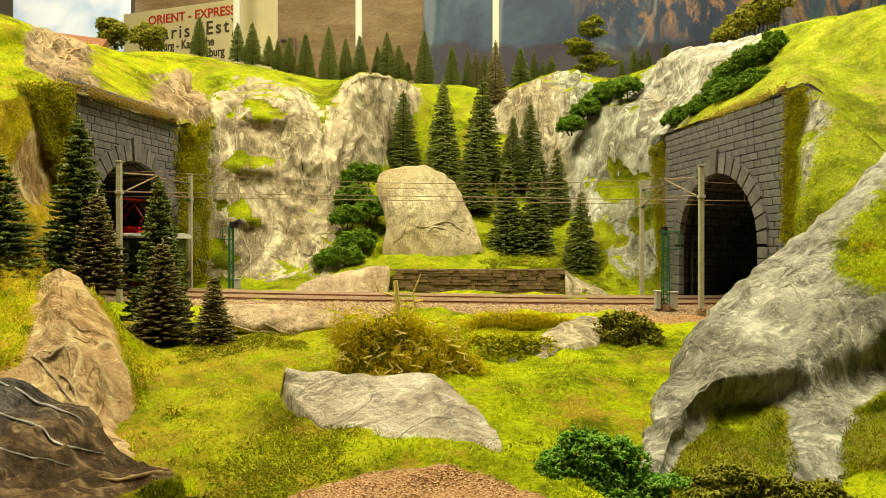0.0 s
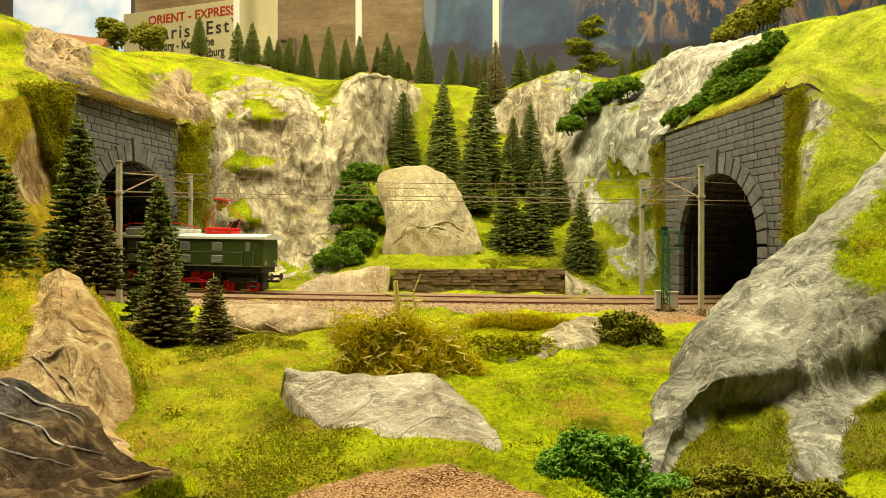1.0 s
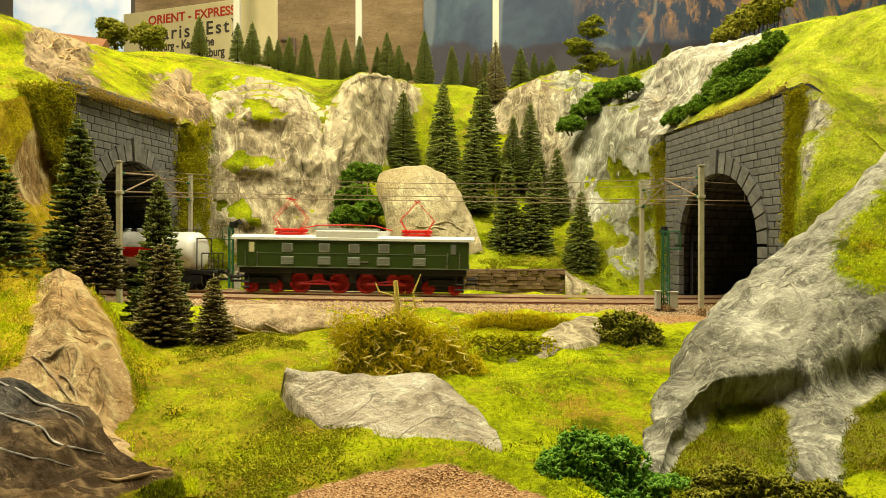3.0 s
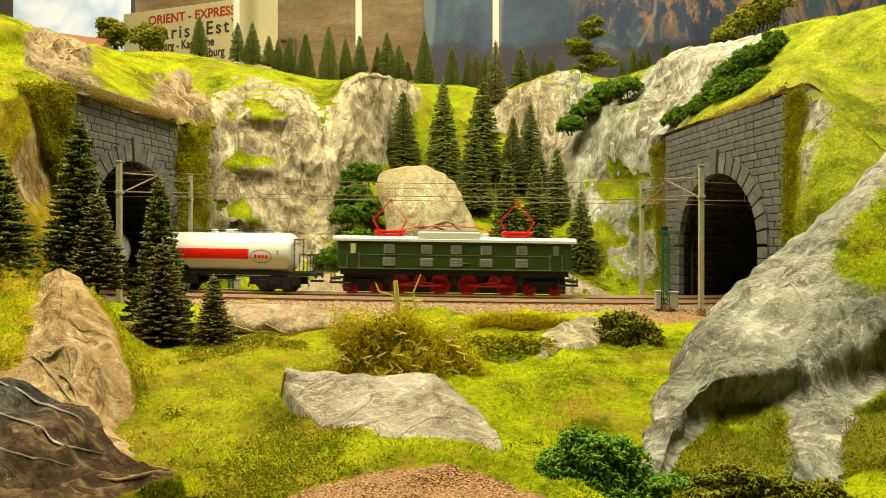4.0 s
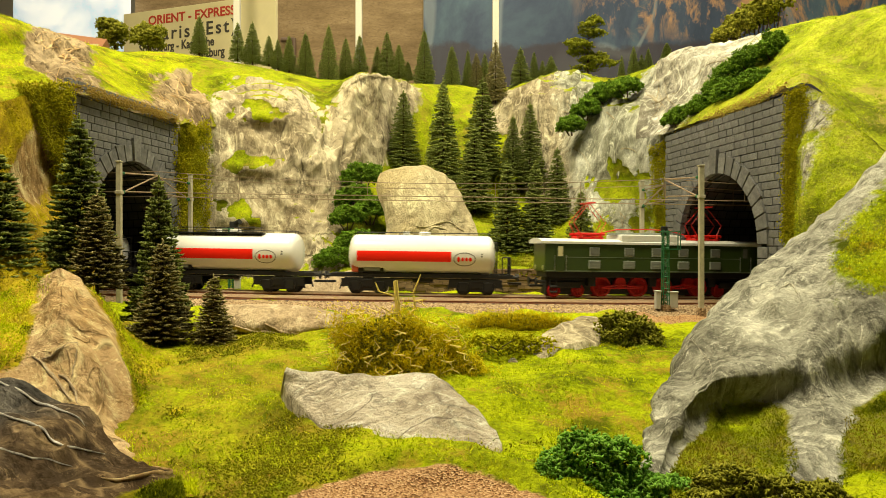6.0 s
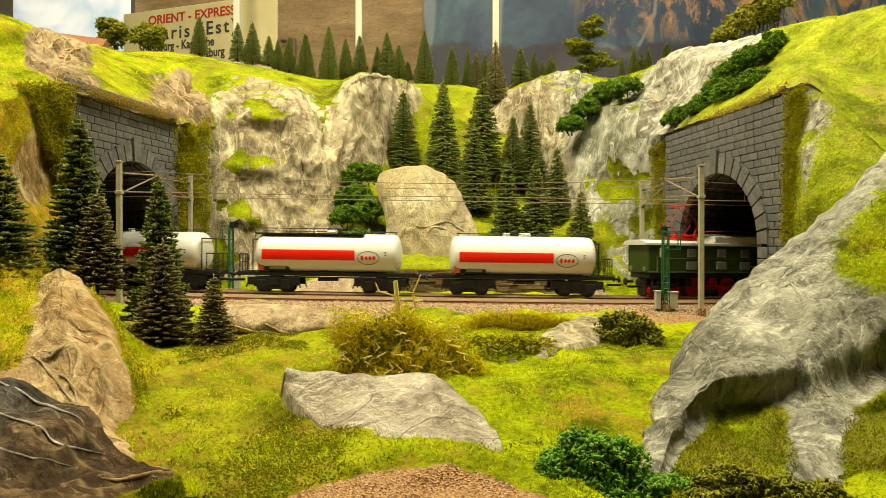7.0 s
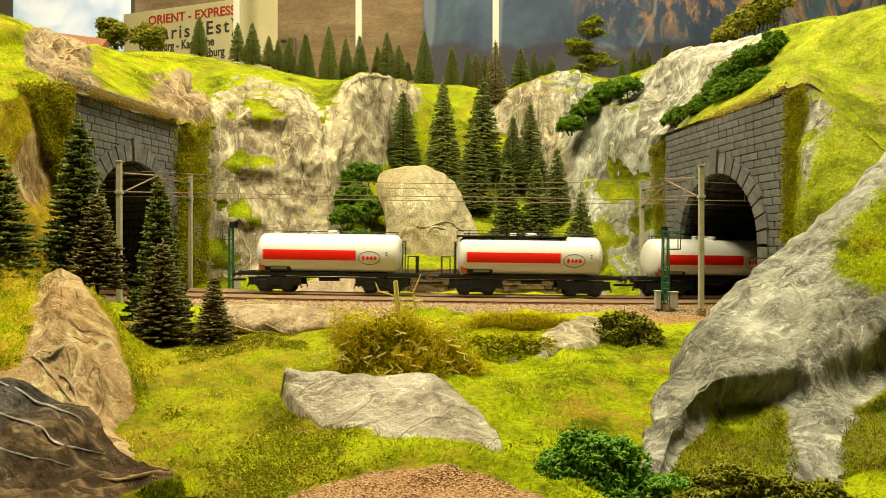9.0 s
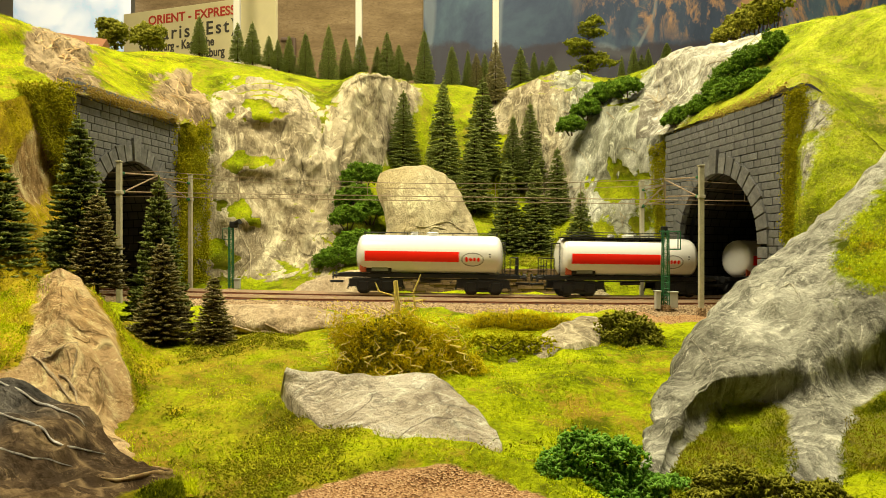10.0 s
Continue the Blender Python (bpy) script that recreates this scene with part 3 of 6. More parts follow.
U0 = [(-261.1, -305, 15.1, 0), (-236.4, -258, 22.7, 0), (-221.7, -252, 28.4, 0.3), (-210, -248, 36.2, 0.9), (-194.6, -238, 21.4, 0.3), (-177.8, -225, -5.6, 0), (-146.7, -230, -17.9, 0)]
U1 = [(-227.1, -350, 0.9, 0.2), (-199, -320, 1.3, 0.1), (-185.6, -312, 2.8, 0.8), (-174.7, -308, 7.5, 1), (-160.8, -298, -1.8, 1), (-143.8, -300, -20.4, 0.1), (-115.2, -320, -29.2, 0)]
U2 = [(-206.5, -377.1, -20.0, 1), (-177.5, -355.8, -16.3, 1), (-164.5, -350.4, -17.5, 1), (-152.9, -346.1, -23.1, 1), (-139.4, -339.7, -31.7, 0.9), (-120.6, -345.1, -37.4, 0.3), (-105.2, -341.8, -38.3, 0)]
U3 = [(-162, -436, -41.6, 0.8), (-145.2, -409.2, -37.9, 0.9), (-135.2, -403.9, -38.9, 0.9), (-124.9, -401.8, -39.6, 0.9), (-113.4, -397.5, -40.2, 0.5), (-100.7, -395.3, -40.9, 0.2), (-85.7, -393.2, -41.7, 0)]
loft("ground_west_spur", [U3, U2, U1, U0], M_LEFT, "brown plaster rock spur with folds and turf", 24, 20, crag=6, seed=7, dry=0.6)
L0 = [(-228.6, -348, 0.6, 0.8), (-185.7, -342, -7.0, 0.9), (-164.8, -350, -14.1, 1), (-144.7, -358, -19.8, 1), (-121.5, -370, -28.2, 0.9), (-98, -380, -33.4, 0.5)]
L1 = [(-198.2, -388.1, -9.2, 1), (-160.3, -384.2, -13.1, 1), (-143.8, -388.1, -18.9, 1), (-125.4, -392.9, -24.4, 1), (-108.3, -395.9, -28.6, 1), (-91.1, -395.9, -31.4, 0.5)]
L2 = [(-174.7, -419.1, -22.0, 1), (-142.2, -414.3, -23.4, 1), (-129.5, -414.3, -25.6, 1), (-115.4, -413.3, -27.7, 0.9), (-102.1, -410.4, -29.8, 0.5), (-88.2, -401.7, -32.6, 0.1)]
L3 = [(-139.5, -465.7, -30.5, 1), (-119.9, -451.1, -27.6, 0.9), (-109.7, -441.4, -28.8, 0.7), (-101.4, -431.8, -30.7, 0.6), (-91.9, -422.1, -33.4, 0.1), (-83.9, -412.4, -35.4, 0)]
loft("ground_west_ledge", [L3, L2, L1, L0], M_LEDGE, "dark slate-grey rock ledge with white streaks", 24, 20, crag=7, seed=14, skirt=10)

# east hill above the portal and the great grey slab in front of it
E0 = [(203.6, 115, 157.5, 1), (219.3, 70, 157.7, 0.6), (236.2, -37, 158.3, 0.2), (244, -130, 157.6, 0.4), (259.9, -135, 158.1, 0.3), (288.3, -172, 109.8, 0), (337.8, -200, 74.3, 0)]
E1 = [(219.1, 150, 211.7, 1), (243.6, 130, 207.6, 1), (272.5, 50, 202.0, 0.3), (290, -30, 202.5, 0.2), (307.4, -50, 203.1, 0.1), (328.7, -105, 167.9, 0), (352.9, -180, 133.3, 0)]
E2 = [(252.4, 200, 261.2, 1), (268.8, 190, 270.3, 0.8), (311.4, 150, 268.3, 0.8), (354.3, 110, 273.7, 0.3), (369.4, 50, 268.2, 0), (386, -10, 258.7, 0), (450.5, -50, 258.5, 0)]
E3 = [(326.6, 450, 281.5, 0), (352, 450, 290.0, 0), (428.2, 450, 298.5, 0), (512.8, 450, 315.4, 0), (580.5, 450, 340.8, 0), (663.4, 450, 357.7, 0), (825.8, 450, 374.6, 0)]
loft("ground_east_hill", [E0, E1, E2, E3], M_RIGHT, "bright green turf hill with pale rock brow over the tunnel", 26, 22, crag=6, seed=8, soft=2.0, dry=0.35)
F0 = [(241.6, -130, 14.4, 0), (237.5, -172, 17.1, 0), (241.7, -205, 19.2, 0), (276.5, -235, 8.4, 0)]
F1 = [(243.4, -127, 90.6, 0.1), (239, -166, 87.5, 0.45), (247.1, -195, 79.8, 0), (279.8, -230, 49.9, 0)]
F2 = [(243.7, -129, 157.8, 0.2), (260.4, -134, 158.7, 0.6), (288.9, -171, 110.3, 0), (338.6, -199, 74.4, 0)]
loft("ground_east_flank", [F0, F1, F2], M_RIGHT, "steep turf bank beside the tunnel mouth", 22, 22, crag=5, seed=9, soft=1.8, dry=0.3)
S0 = [(366.4, -130, 130.4, 0.5), (298.5, -150, 88.8, 1), (254.8, -160, 50.3, 1), (212.7, -170, 17.0, 1), (171.7, -200, -5.3, 1), (140.9, -230, -24.4, 1), (106.9, -290, -33.4, 1), (74.9, -375, -34.3, 1)]
S1 = [(316.7, -180, 140.6, 0.3), (266.4, -195, 100.5, 1), (226.3, -205, 64.4, 1), (188.7, -215, 40.0, 1), (157.7, -230, 17.6, 1), (129.4, -255, -3.4, 1), (98.3, -310, -24.2, 1), (71.3, -382, -32.4, 1)]
S2 = [(288.9, -240, 81.4, 0), (240.6, -262, 52.8, 0), (206.4, -270, 38.1, 0.4), (178.2, -280, 15.6, 1), (148.4, -290, 2.6, 1), (123.7, -305, -8.8, 1), (99.3, -332, -21.5, 1), (70.9, -398, -29.9, 1)]
S3 = [(259.2, -290, 30.3, 0.7), (215.8, -302, 14.8, 0.9), (192.7, -305, 4.5, 1), (169.3, -312, -2.4, 1), (142.4, -320, -7.6, 1), (117.9, -328, -10.5, 1), (97.8, -348, -21.5, 1), (72.7, -402, -30.0, 0.9)]
Sr = [(257.8, -292, 8.4, 0.4), (217.9, -303, -6.4, 0.7), (193.0, -309, -16.0, 1), (169.6, -319, -18.0, 1), (146.7, -316, -22.9, 0.5), (122.8, -325, -26.8, 0.4), (100.5, -347, -28.7, 1), (74.0, -402, -31.0, 0.9)]
S4 = [(245.7, -316, -6.9, 0.1), (206.5, -325, -17.9, 0.1), (184.4, -333, -26.2, 0.2), (155.2, -347, -25.2, 1), (138.8, -342, -31.1, 0.2), (116.8, -350, -31.4, 0), (94.7, -374, -31.4, 0), (76.5, -402, -31.4, 0)]
S5 = [(192.7, -388, -55.6, 0), (168.5, -388, -53.6, 0), (150.0, -392, -50.1, 0.1), (130.1, -396, -44.6, 0.55), (110.8, -400, -41.2, 0.5), (90.3, -418, -34.8, 0), (81.4, -418, -34.8, 0), (73.1, -416, -34.6, 0)]
# Full dry tone on the lower rows puts their shade into the turf.
loft("ground_east_slab", [S5, S4, Sr, S3, S2, S1, S0], M_SLAB, "great grey plaster rock slab with turf patches", 24, 20, crag=4.5, seed=11, skirt=8, dry=np.where(np.arange(145) < 80, 1.0, 0.1)[:, None])


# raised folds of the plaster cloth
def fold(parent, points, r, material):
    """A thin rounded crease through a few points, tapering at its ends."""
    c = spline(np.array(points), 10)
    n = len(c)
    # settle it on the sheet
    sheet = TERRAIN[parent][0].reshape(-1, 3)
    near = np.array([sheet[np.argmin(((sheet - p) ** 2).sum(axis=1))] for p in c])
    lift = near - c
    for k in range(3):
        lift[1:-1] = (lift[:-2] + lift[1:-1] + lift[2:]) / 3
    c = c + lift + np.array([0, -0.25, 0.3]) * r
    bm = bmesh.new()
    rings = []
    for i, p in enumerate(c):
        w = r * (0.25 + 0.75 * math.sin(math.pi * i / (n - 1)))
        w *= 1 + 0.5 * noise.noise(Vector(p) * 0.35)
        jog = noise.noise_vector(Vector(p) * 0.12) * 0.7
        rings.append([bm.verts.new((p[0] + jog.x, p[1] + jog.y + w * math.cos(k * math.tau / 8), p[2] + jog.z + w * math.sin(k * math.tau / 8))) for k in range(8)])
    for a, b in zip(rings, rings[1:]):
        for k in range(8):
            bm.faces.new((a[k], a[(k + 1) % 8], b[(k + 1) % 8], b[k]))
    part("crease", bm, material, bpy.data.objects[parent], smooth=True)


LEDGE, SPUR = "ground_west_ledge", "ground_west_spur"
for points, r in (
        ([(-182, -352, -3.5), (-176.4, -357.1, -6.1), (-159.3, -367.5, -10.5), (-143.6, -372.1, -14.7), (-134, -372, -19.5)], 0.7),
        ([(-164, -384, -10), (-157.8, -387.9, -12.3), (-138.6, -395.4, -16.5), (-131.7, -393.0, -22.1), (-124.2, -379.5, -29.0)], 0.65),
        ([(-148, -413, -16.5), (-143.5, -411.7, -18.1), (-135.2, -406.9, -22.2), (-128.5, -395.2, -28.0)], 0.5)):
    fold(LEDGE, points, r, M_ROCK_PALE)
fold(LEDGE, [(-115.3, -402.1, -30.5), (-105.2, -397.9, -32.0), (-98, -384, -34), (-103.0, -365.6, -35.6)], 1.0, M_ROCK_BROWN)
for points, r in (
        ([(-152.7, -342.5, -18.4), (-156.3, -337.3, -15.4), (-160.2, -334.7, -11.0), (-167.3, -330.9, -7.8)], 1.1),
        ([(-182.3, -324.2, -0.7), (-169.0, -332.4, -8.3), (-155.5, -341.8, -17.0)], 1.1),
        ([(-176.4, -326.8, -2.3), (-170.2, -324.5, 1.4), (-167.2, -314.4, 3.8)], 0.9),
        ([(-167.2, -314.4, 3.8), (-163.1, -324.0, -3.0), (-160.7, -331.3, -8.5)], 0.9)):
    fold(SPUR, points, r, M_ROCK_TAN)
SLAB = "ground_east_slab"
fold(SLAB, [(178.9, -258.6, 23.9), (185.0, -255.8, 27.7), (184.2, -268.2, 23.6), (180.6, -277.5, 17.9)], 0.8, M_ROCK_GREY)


def drape(name, count, steps, r, material, seed, least=0.6):
    """Thin strands of plaster cloth that wander over the rock of a sheet."""
    pts, rock = TERRAIN[name]
    nu, nv = rock.shape
    rng = np.random.default_rng(seed)
    nor = np.cross(np.gradient(pts, axis=1), np.gradient(pts, axis=0))
    nor /= np.linalg.norm(nor, axis=2, keepdims=True) + 1e-9
    nor *= np.where(nor[..., 2:] - nor[..., 1:2] < 0, -1, 1)
    made = tries = 0
    while made < count and tries < count * 20:
        tries += 1
        i, j = rng.uniform(0, nu - 1), rng.uniform(0, nv - 1)
        a, path = rng.normal(math.pi / 2, 0.6), []
        for k in range(steps):
            if not (0 <= i < nu and 0 <= j < nv) or rock[int(i), int(j)] < least:
                break
            path.append(pts[int(i), int(j)] + nor[int(i), int(j)] * r * 0.2)
            a += rng.normal(0, 0.35)
            i, j = i + 1.6 * math.sin(a), j + 1.6 * math.cos(a)
        if len(path) < 6:
            continue
        made += 1
        c = np.array(path)
        c[1:-1] = (c[:-2] + c[1:-1] + c[2:]) / 3
        c = spline(c[::2], 4)
        bm, rings, n = bmesh.new(), [], len(c)
        width = r * rng.uniform(0.6, 1.3)
        for m, q in enumerate(c):
            w = width * (0.15 + 0.85 * math.sin(math.pi * m / (n - 1)))
            rings.append([bm.verts.new((q[0] + w * math.cos(k * math.tau / 6), q[1], q[2] + w * math.sin(k * math.tau / 6))) if abs(math.sin(a)) > 0.5 else bm.verts.new((q[0], q[1] + w * math.cos(k * math.tau / 6), q[2] + w * math.sin(k * math.tau / 6))) for k in range(6)])
        for u, v in zip(rings, rings[1:]):
            for k in range(6):
                bm.faces.new((u[k], u[(k + 1) % 6], v[(k + 1) % 6], v[k]))
        part("crease", bm, material, bpy.data.objects[name], smooth=True)


drape("ground_cliffs", 70, 26, 0.65, M_ROCK_BEIGE, 71)
drape(SLAB, 6, 30, 0.45, M_ROCK_GREY, 72, 0.8)
drape(SPUR, 12, 22, 0.6, M_ROCK_BROWN, 73, 0.7)
drape("ground_west_hill", 34, 16, 0.9, M_ROCK_BROWN, 74, 0.6)
drape("ground_east_hill", 12, 18, 0.7, M_ROCK_BEIGE, 75, 0.5)


def outer_ground():
    """The rolling turf that carries the landscape out to the table's edges."""
    v, u = np.meshgrid(np.linspace(0, 1, 60), np.linspace(-478, 560, 70))
    for name, side in (("ground_west_outer", -1), ("ground_east_outer", 1)):
        inner = 0.63 * (u + 650) + 12
        x = side * (inner + (1148 - inner) * v)
        z = -60 + 200 * smooth(-380, 100, u) + 30 * np.sin(x * 0.009 + u * 0.006)
        grid_mesh(name, np.stack([x, u, z], -1), np.zeros_like(x), M_HILL, "rolling yellow-green turf at the layout's side", seed=31, flip=side > 0, soft=4.0)
    x, y = np.meshgrid(np.linspace(-1148, 1148, 110), np.linspace(470, 898, 30))
    z = 210 + 20 * np.sin(x * 0.008) - 60 * smooth(620, 898, y)
    grid_mesh("ground_north_outer", np.stack([x, y, z], -1), np.zeros_like(x), M_BACK, "rolling green turf behind the ridge", seed=32, flip=True, soft=3.0)


outer_ground()


# ---- track ----
RAIL_TOP = 5.8
WEST, R_WEST, EAST, R_EAST = -50.0, 1000.0, 60.0, 650.0  # a short straight between two curves that bend away


def line(s, side=0.0):
    """Place and heading at s along the rear track, side mm towards the viewer."""
    if s > EAST:
        a = (s - EAST) / R_EAST
        x, y = EAST + R_EAST * math.sin(a), R_EAST * (1 - math.cos(a))
    elif s < WEST:
        a = (s - WEST) / R_WEST
        x, y = WEST + R_WEST * math.sin(a), R_WEST * (1 - math.cos(a))
    else:
        a, x, y = 0.0, s, 0.0
    return x + side * math.sin(a), y - side * math.cos(a), GRADE * s, a


def trackbed():
    s, lat = np.meshgrid(np.arange(-330, 331, 2.0), np.arange(-58, 126, 2.0))
    place = np.array([[line(a, b)[:3] for a, b in zip(p, q)] for p, q in zip(s, lat)])
    rise = 14.6 * smooth(132, 88, lat) * (1 - smooth(-28, -62, lat)) - 11.7
    place[..., 2] += rise + np.random.default_rng(4).normal(0, 0.35, s.shape)
    idx = np.arange(s.size).reshape(s.shape)
    f = np.stack([idx[:-1, :-1], idx[1:, :-1], idx[1:, 1:], idx[:-1, 1:]], axis=-1).reshape(-1, 4)
    ob = arrays("ballast", place.reshape(-1, 3), f, M_BALLAST)
    tagged(ob, "brown gravel ballast bed under the double track", "ballast", kind="structure")


trackbed()


def sweep(side, half, z0, z1, step=14):
    """A bar of rectangular section along the line."""
    bm, rings = bmesh.new(), []
    for s in np.arange(-1000, 801, step):
        ring = []
        for d, z in ((-half, z0), (half, z0), (half, z1), (-half, z1)):
            x, y, h, _ = line(float(s), side + d)
            ring.append(bm.verts.new((x, y, z + h)))
        rings.append(ring)
    for p, q in zip(rings, rings[1:]):
        for k in range(4):
            bm.faces.new((p[k], p[(k + 1) % 4], q[(k + 1) % 4], q[k]))
    return bm


def track(side):
    t = thing("railway_track", (0, 0, 0), "brown model railway track on dark sleepers in gravel", "railway track", "double track")
    for d in (-8.6, 8.6):
        bm = sweep(side + d, 0.25, 3.8, 4.6)
        rail = part("rail", bm, M_RAIL, t)
        part("rail_foot", sweep(side + d, 1.1, 3.2, 3.8), M_RAIL, rail)
        part("rail_head", sweep(side + d, 0.5, 4.6, RAIL_TOP), M_RAILHEAD, rail, "rail head with its highlight painted pale")
    data = as_mesh("sleeper", boxed(-1.4, 1.4, -15, 15, 1.6, 3.2, bevel=0.2), M_SLEEPER)
    for i in range(100):
        x, y, h, a = line(-330 + i * 6.6, side)
        shared("sleeper", data, t, pose(x * MM, y * MM, h * MM, 0, 0, math.degrees(a)))


track(0)
track(57)


# ---- tunnel portals ----
def arch(half, spring, rise, n=28, grow=0.0):
    pts = [(-half - grow, 0)]
    for i in range(n + 1):
        a = math.pi * (1 - i / n)
        pts.append(((half + grow) * math.cos(a), spring + (rise + grow) * math.sin(a)))
    return pts + [(half + grow, 0)]


def inside(u, z, half, spring, rise):
    return abs(u) < half if z < spring else (u / half) ** 2 + ((z - spring) / rise) ** 2 < 1


def portal(place, turn, left, right, top, half, spring, rise, into, label):
    t = thing("tunnel_portal", place, label, "tunnel portal", "tunnel portals", "structure", turn)
    # backing wall with the opening cut through it
    inner = arch(half, spring, rise)
    bm = bmesh.new()
    for y in (2.0, 12.0):
        outer = [(left, 0)] + [(left + (right - left) * i / 28, top) for i in range(29)] + [(right, 0)]
        va = [bm.verts.new((u, y, z - 4)) if z == 0 else bm.verts.new((u, y, z)) for u, z in inner]
        vb = [bm.verts.new((u, y, z - 4)) if z == 0 else bm.verts.new((u, y, z)) for u, z in outer]
        for i in range(len(va) - 1):
            f = (va[i], va[i + 1], vb[i + 1], vb[i])
            bm.faces.new(f if y < 5 else f[::-1])
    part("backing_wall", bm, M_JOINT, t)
    # lining that follows the line into the hill
    bm = bmesh.new()
    ring = arch(half, spring, rise)
    back = t.matrix_basis.inverted()
    rows = [[bm.verts.new((u, 1.0, z - (4 if z == 0 else 0))) for u, z in ring]]
    for s in np.linspace(*into, 16):
        x, y, h, a = line(float(s), 28)
        sign = -1 if into[1] > 0 else 1
        rows.append([])
        for u, z in ring:
            w = Vector((x - sign * u * math.sin(a) * 1.1, y + sign * u * math.cos(a) * 1.1, place[2] + z * 1.05 - (4 if z == 0 else 0))) * MM
            rows[-1].append(bm.verts.new((back @ w) / MM))
    for near, far in zip(rows, rows[1:]):
        for i in range(len(ring) - 1):
            bm.faces.new((near[i], far[i], far[i + 1], near[i + 1]))
    # Unseen end wall, added to keep light out of the tube.
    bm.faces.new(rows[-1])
    part("lining", bm, M_LINING, t, "stone tunnel lining toned dark for shade")
    # voussoirs and keystone
    n, band = 19, 13
    for i in range(n):
        a0, a1 = math.pi * (1 - i / n) - 0.012, math.pi * (1 - (i + 1) / n) + 0.012
        key = i == n // 2
        grow, proud = (band + 6, -3.6) if key else (band + (1.5 if i % 2 else 0), -2.2)
        bm = bmesh.new()
        vs = []
        for y in (proud, 3.0):
            for a, g in ((a0, -0.5), (a1, -0.5), (a1, grow), (a0, grow)):
                vs.append(bm.verts.new(((half + g) * math.cos(a), y, spring + (rise + g) * math.sin(a))))
        for q in ((3, 2, 1, 0), (4, 5, 6, 7), (0, 1, 5, 4), (1, 2, 6, 5), (2, 3, 7, 6), (3, 0, 4, 7)):
            bm.faces.new([vs[k] for k in q])
        part("keystone" if key else "voussoir", bm, M_ASHLAR, t)
    # jamb stones of the lining edge
    for side in (-1, 1):
        z = -3.0
        while z < spring - 2:
            h = min(9.0, spring - z) - 0.6
            u0, u1 = sorted((side * (half - 0.5), side * (half + band)))
            part("jamb_stone", boxed(u0, u1, -2.2, 3, z, z + h, bevel=0.5), M_ASHLAR, t)
            z += 9.0
    # ashlar courses, cut to the ring and the wall's ends
    rng = random.Random(int(left))
    course, made, row = 6.0, {}, 0
    z = -3.0
    while z + course <= top + 3:
        mid = z + course / 2
        gap = half + band - 3
        if mid > spring:
            rest = 1 - ((mid - spring) / (rise + band - 3)) ** 2
            gap = gap * math.sqrt(rest) if rest > 0 else 0
        u = left - (6.0 if row % 2 else 0)
        while u < right:
            w = rng.choice((9.0, 11.0, 13.0, 15.0))
            a, b = max(u, left), min(u + w, right)
            if gap and a < 0 and b > -gap and a < -gap:
                b = -gap
            elif gap and b > gap and a < gap:
                a = gap
            elif gap and a >= -gap and b <= gap:
                a = b
            if b - a > 2.5:
                k = round((b - a) * 2) / 2
                if k not in made:
                    made[k] = as_mesh("ashlar_block", boxed(-k / 2 + 0.28, k / 2 - 0.28, -0.6, 4, 0.28, course - 0.28, bevel=0.35), M_ASHLAR)
                shared("ashlar_block", made[k], t, pose((a + b) / 2 * MM, rng.uniform(-0.4, 0.25) * MM, z * MM, rng.uniform(-0.6, 0.6), 0, rng.uniform(-0.6, 0.6)))
            u += w
        z, row = z + course, row + 1
    return t


portal((-266.6, -16, 3.5), 80.8, -86, 72, 168, 60, 62, 56, (-330, -1000), "grey ashlar double-track tunnel portal hung with ivy")
portal((231.8, -27, -3), -82.7, -100, 106, 161, 67, 52, 61, (300, 800), "grey ashlar double-track tunnel portal with ring of voussoirs")


# ---- retaining wall ----
def retaining_wall():
    t = thing("retaining_wall", (-50, 74, 3), "brown rubble stone retaining wall below the grassy bank", "wall", kind="structure")
    part("core", boxed(0, 168, 2, 9, -6, 21), M_JOINT, t)
    rng = random.Random(12)
    kinds = []
    for k in range(6):
        bm = boxed(-0.5, 0.5, -1.2, 3, 0, 1, bevel=0.14)
        for v in bm.verts:
            v.co += noise.noise_vector(v.co * 3 + Vector((k * 7, 0, 0))) * 0.10
        kinds.append(bm)
    kinds = [as_mesh("rubble_stone", bm, M_RUBBLE) for bm in kinds]
    z = -4.0
    while z < 20:
        h = rng.uniform(2.3, 3.5)
        u = -1.0
        while u < 165:
            w = rng.uniform(4, 14)
            o = shared("rubble_stone", rng.choice(kinds), t, pose((u + w / 2) * MM, rng.uniform(-0.9, 0.6) * MM, (z - 0.008 * u) * MM, 0, rng.uniform(-3.5, 3.5), 0))
            o.scale = (w * 0.97, 1.0, h * rng.uniform(0.9, 1.0))
            u += w
        z += h
    part("coping", boxed(-2, 170, -1.5, 9, 20.5, 22.5, bevel=0.5), M_RUBBLE, t)


retaining_wall()


TRAIN = []


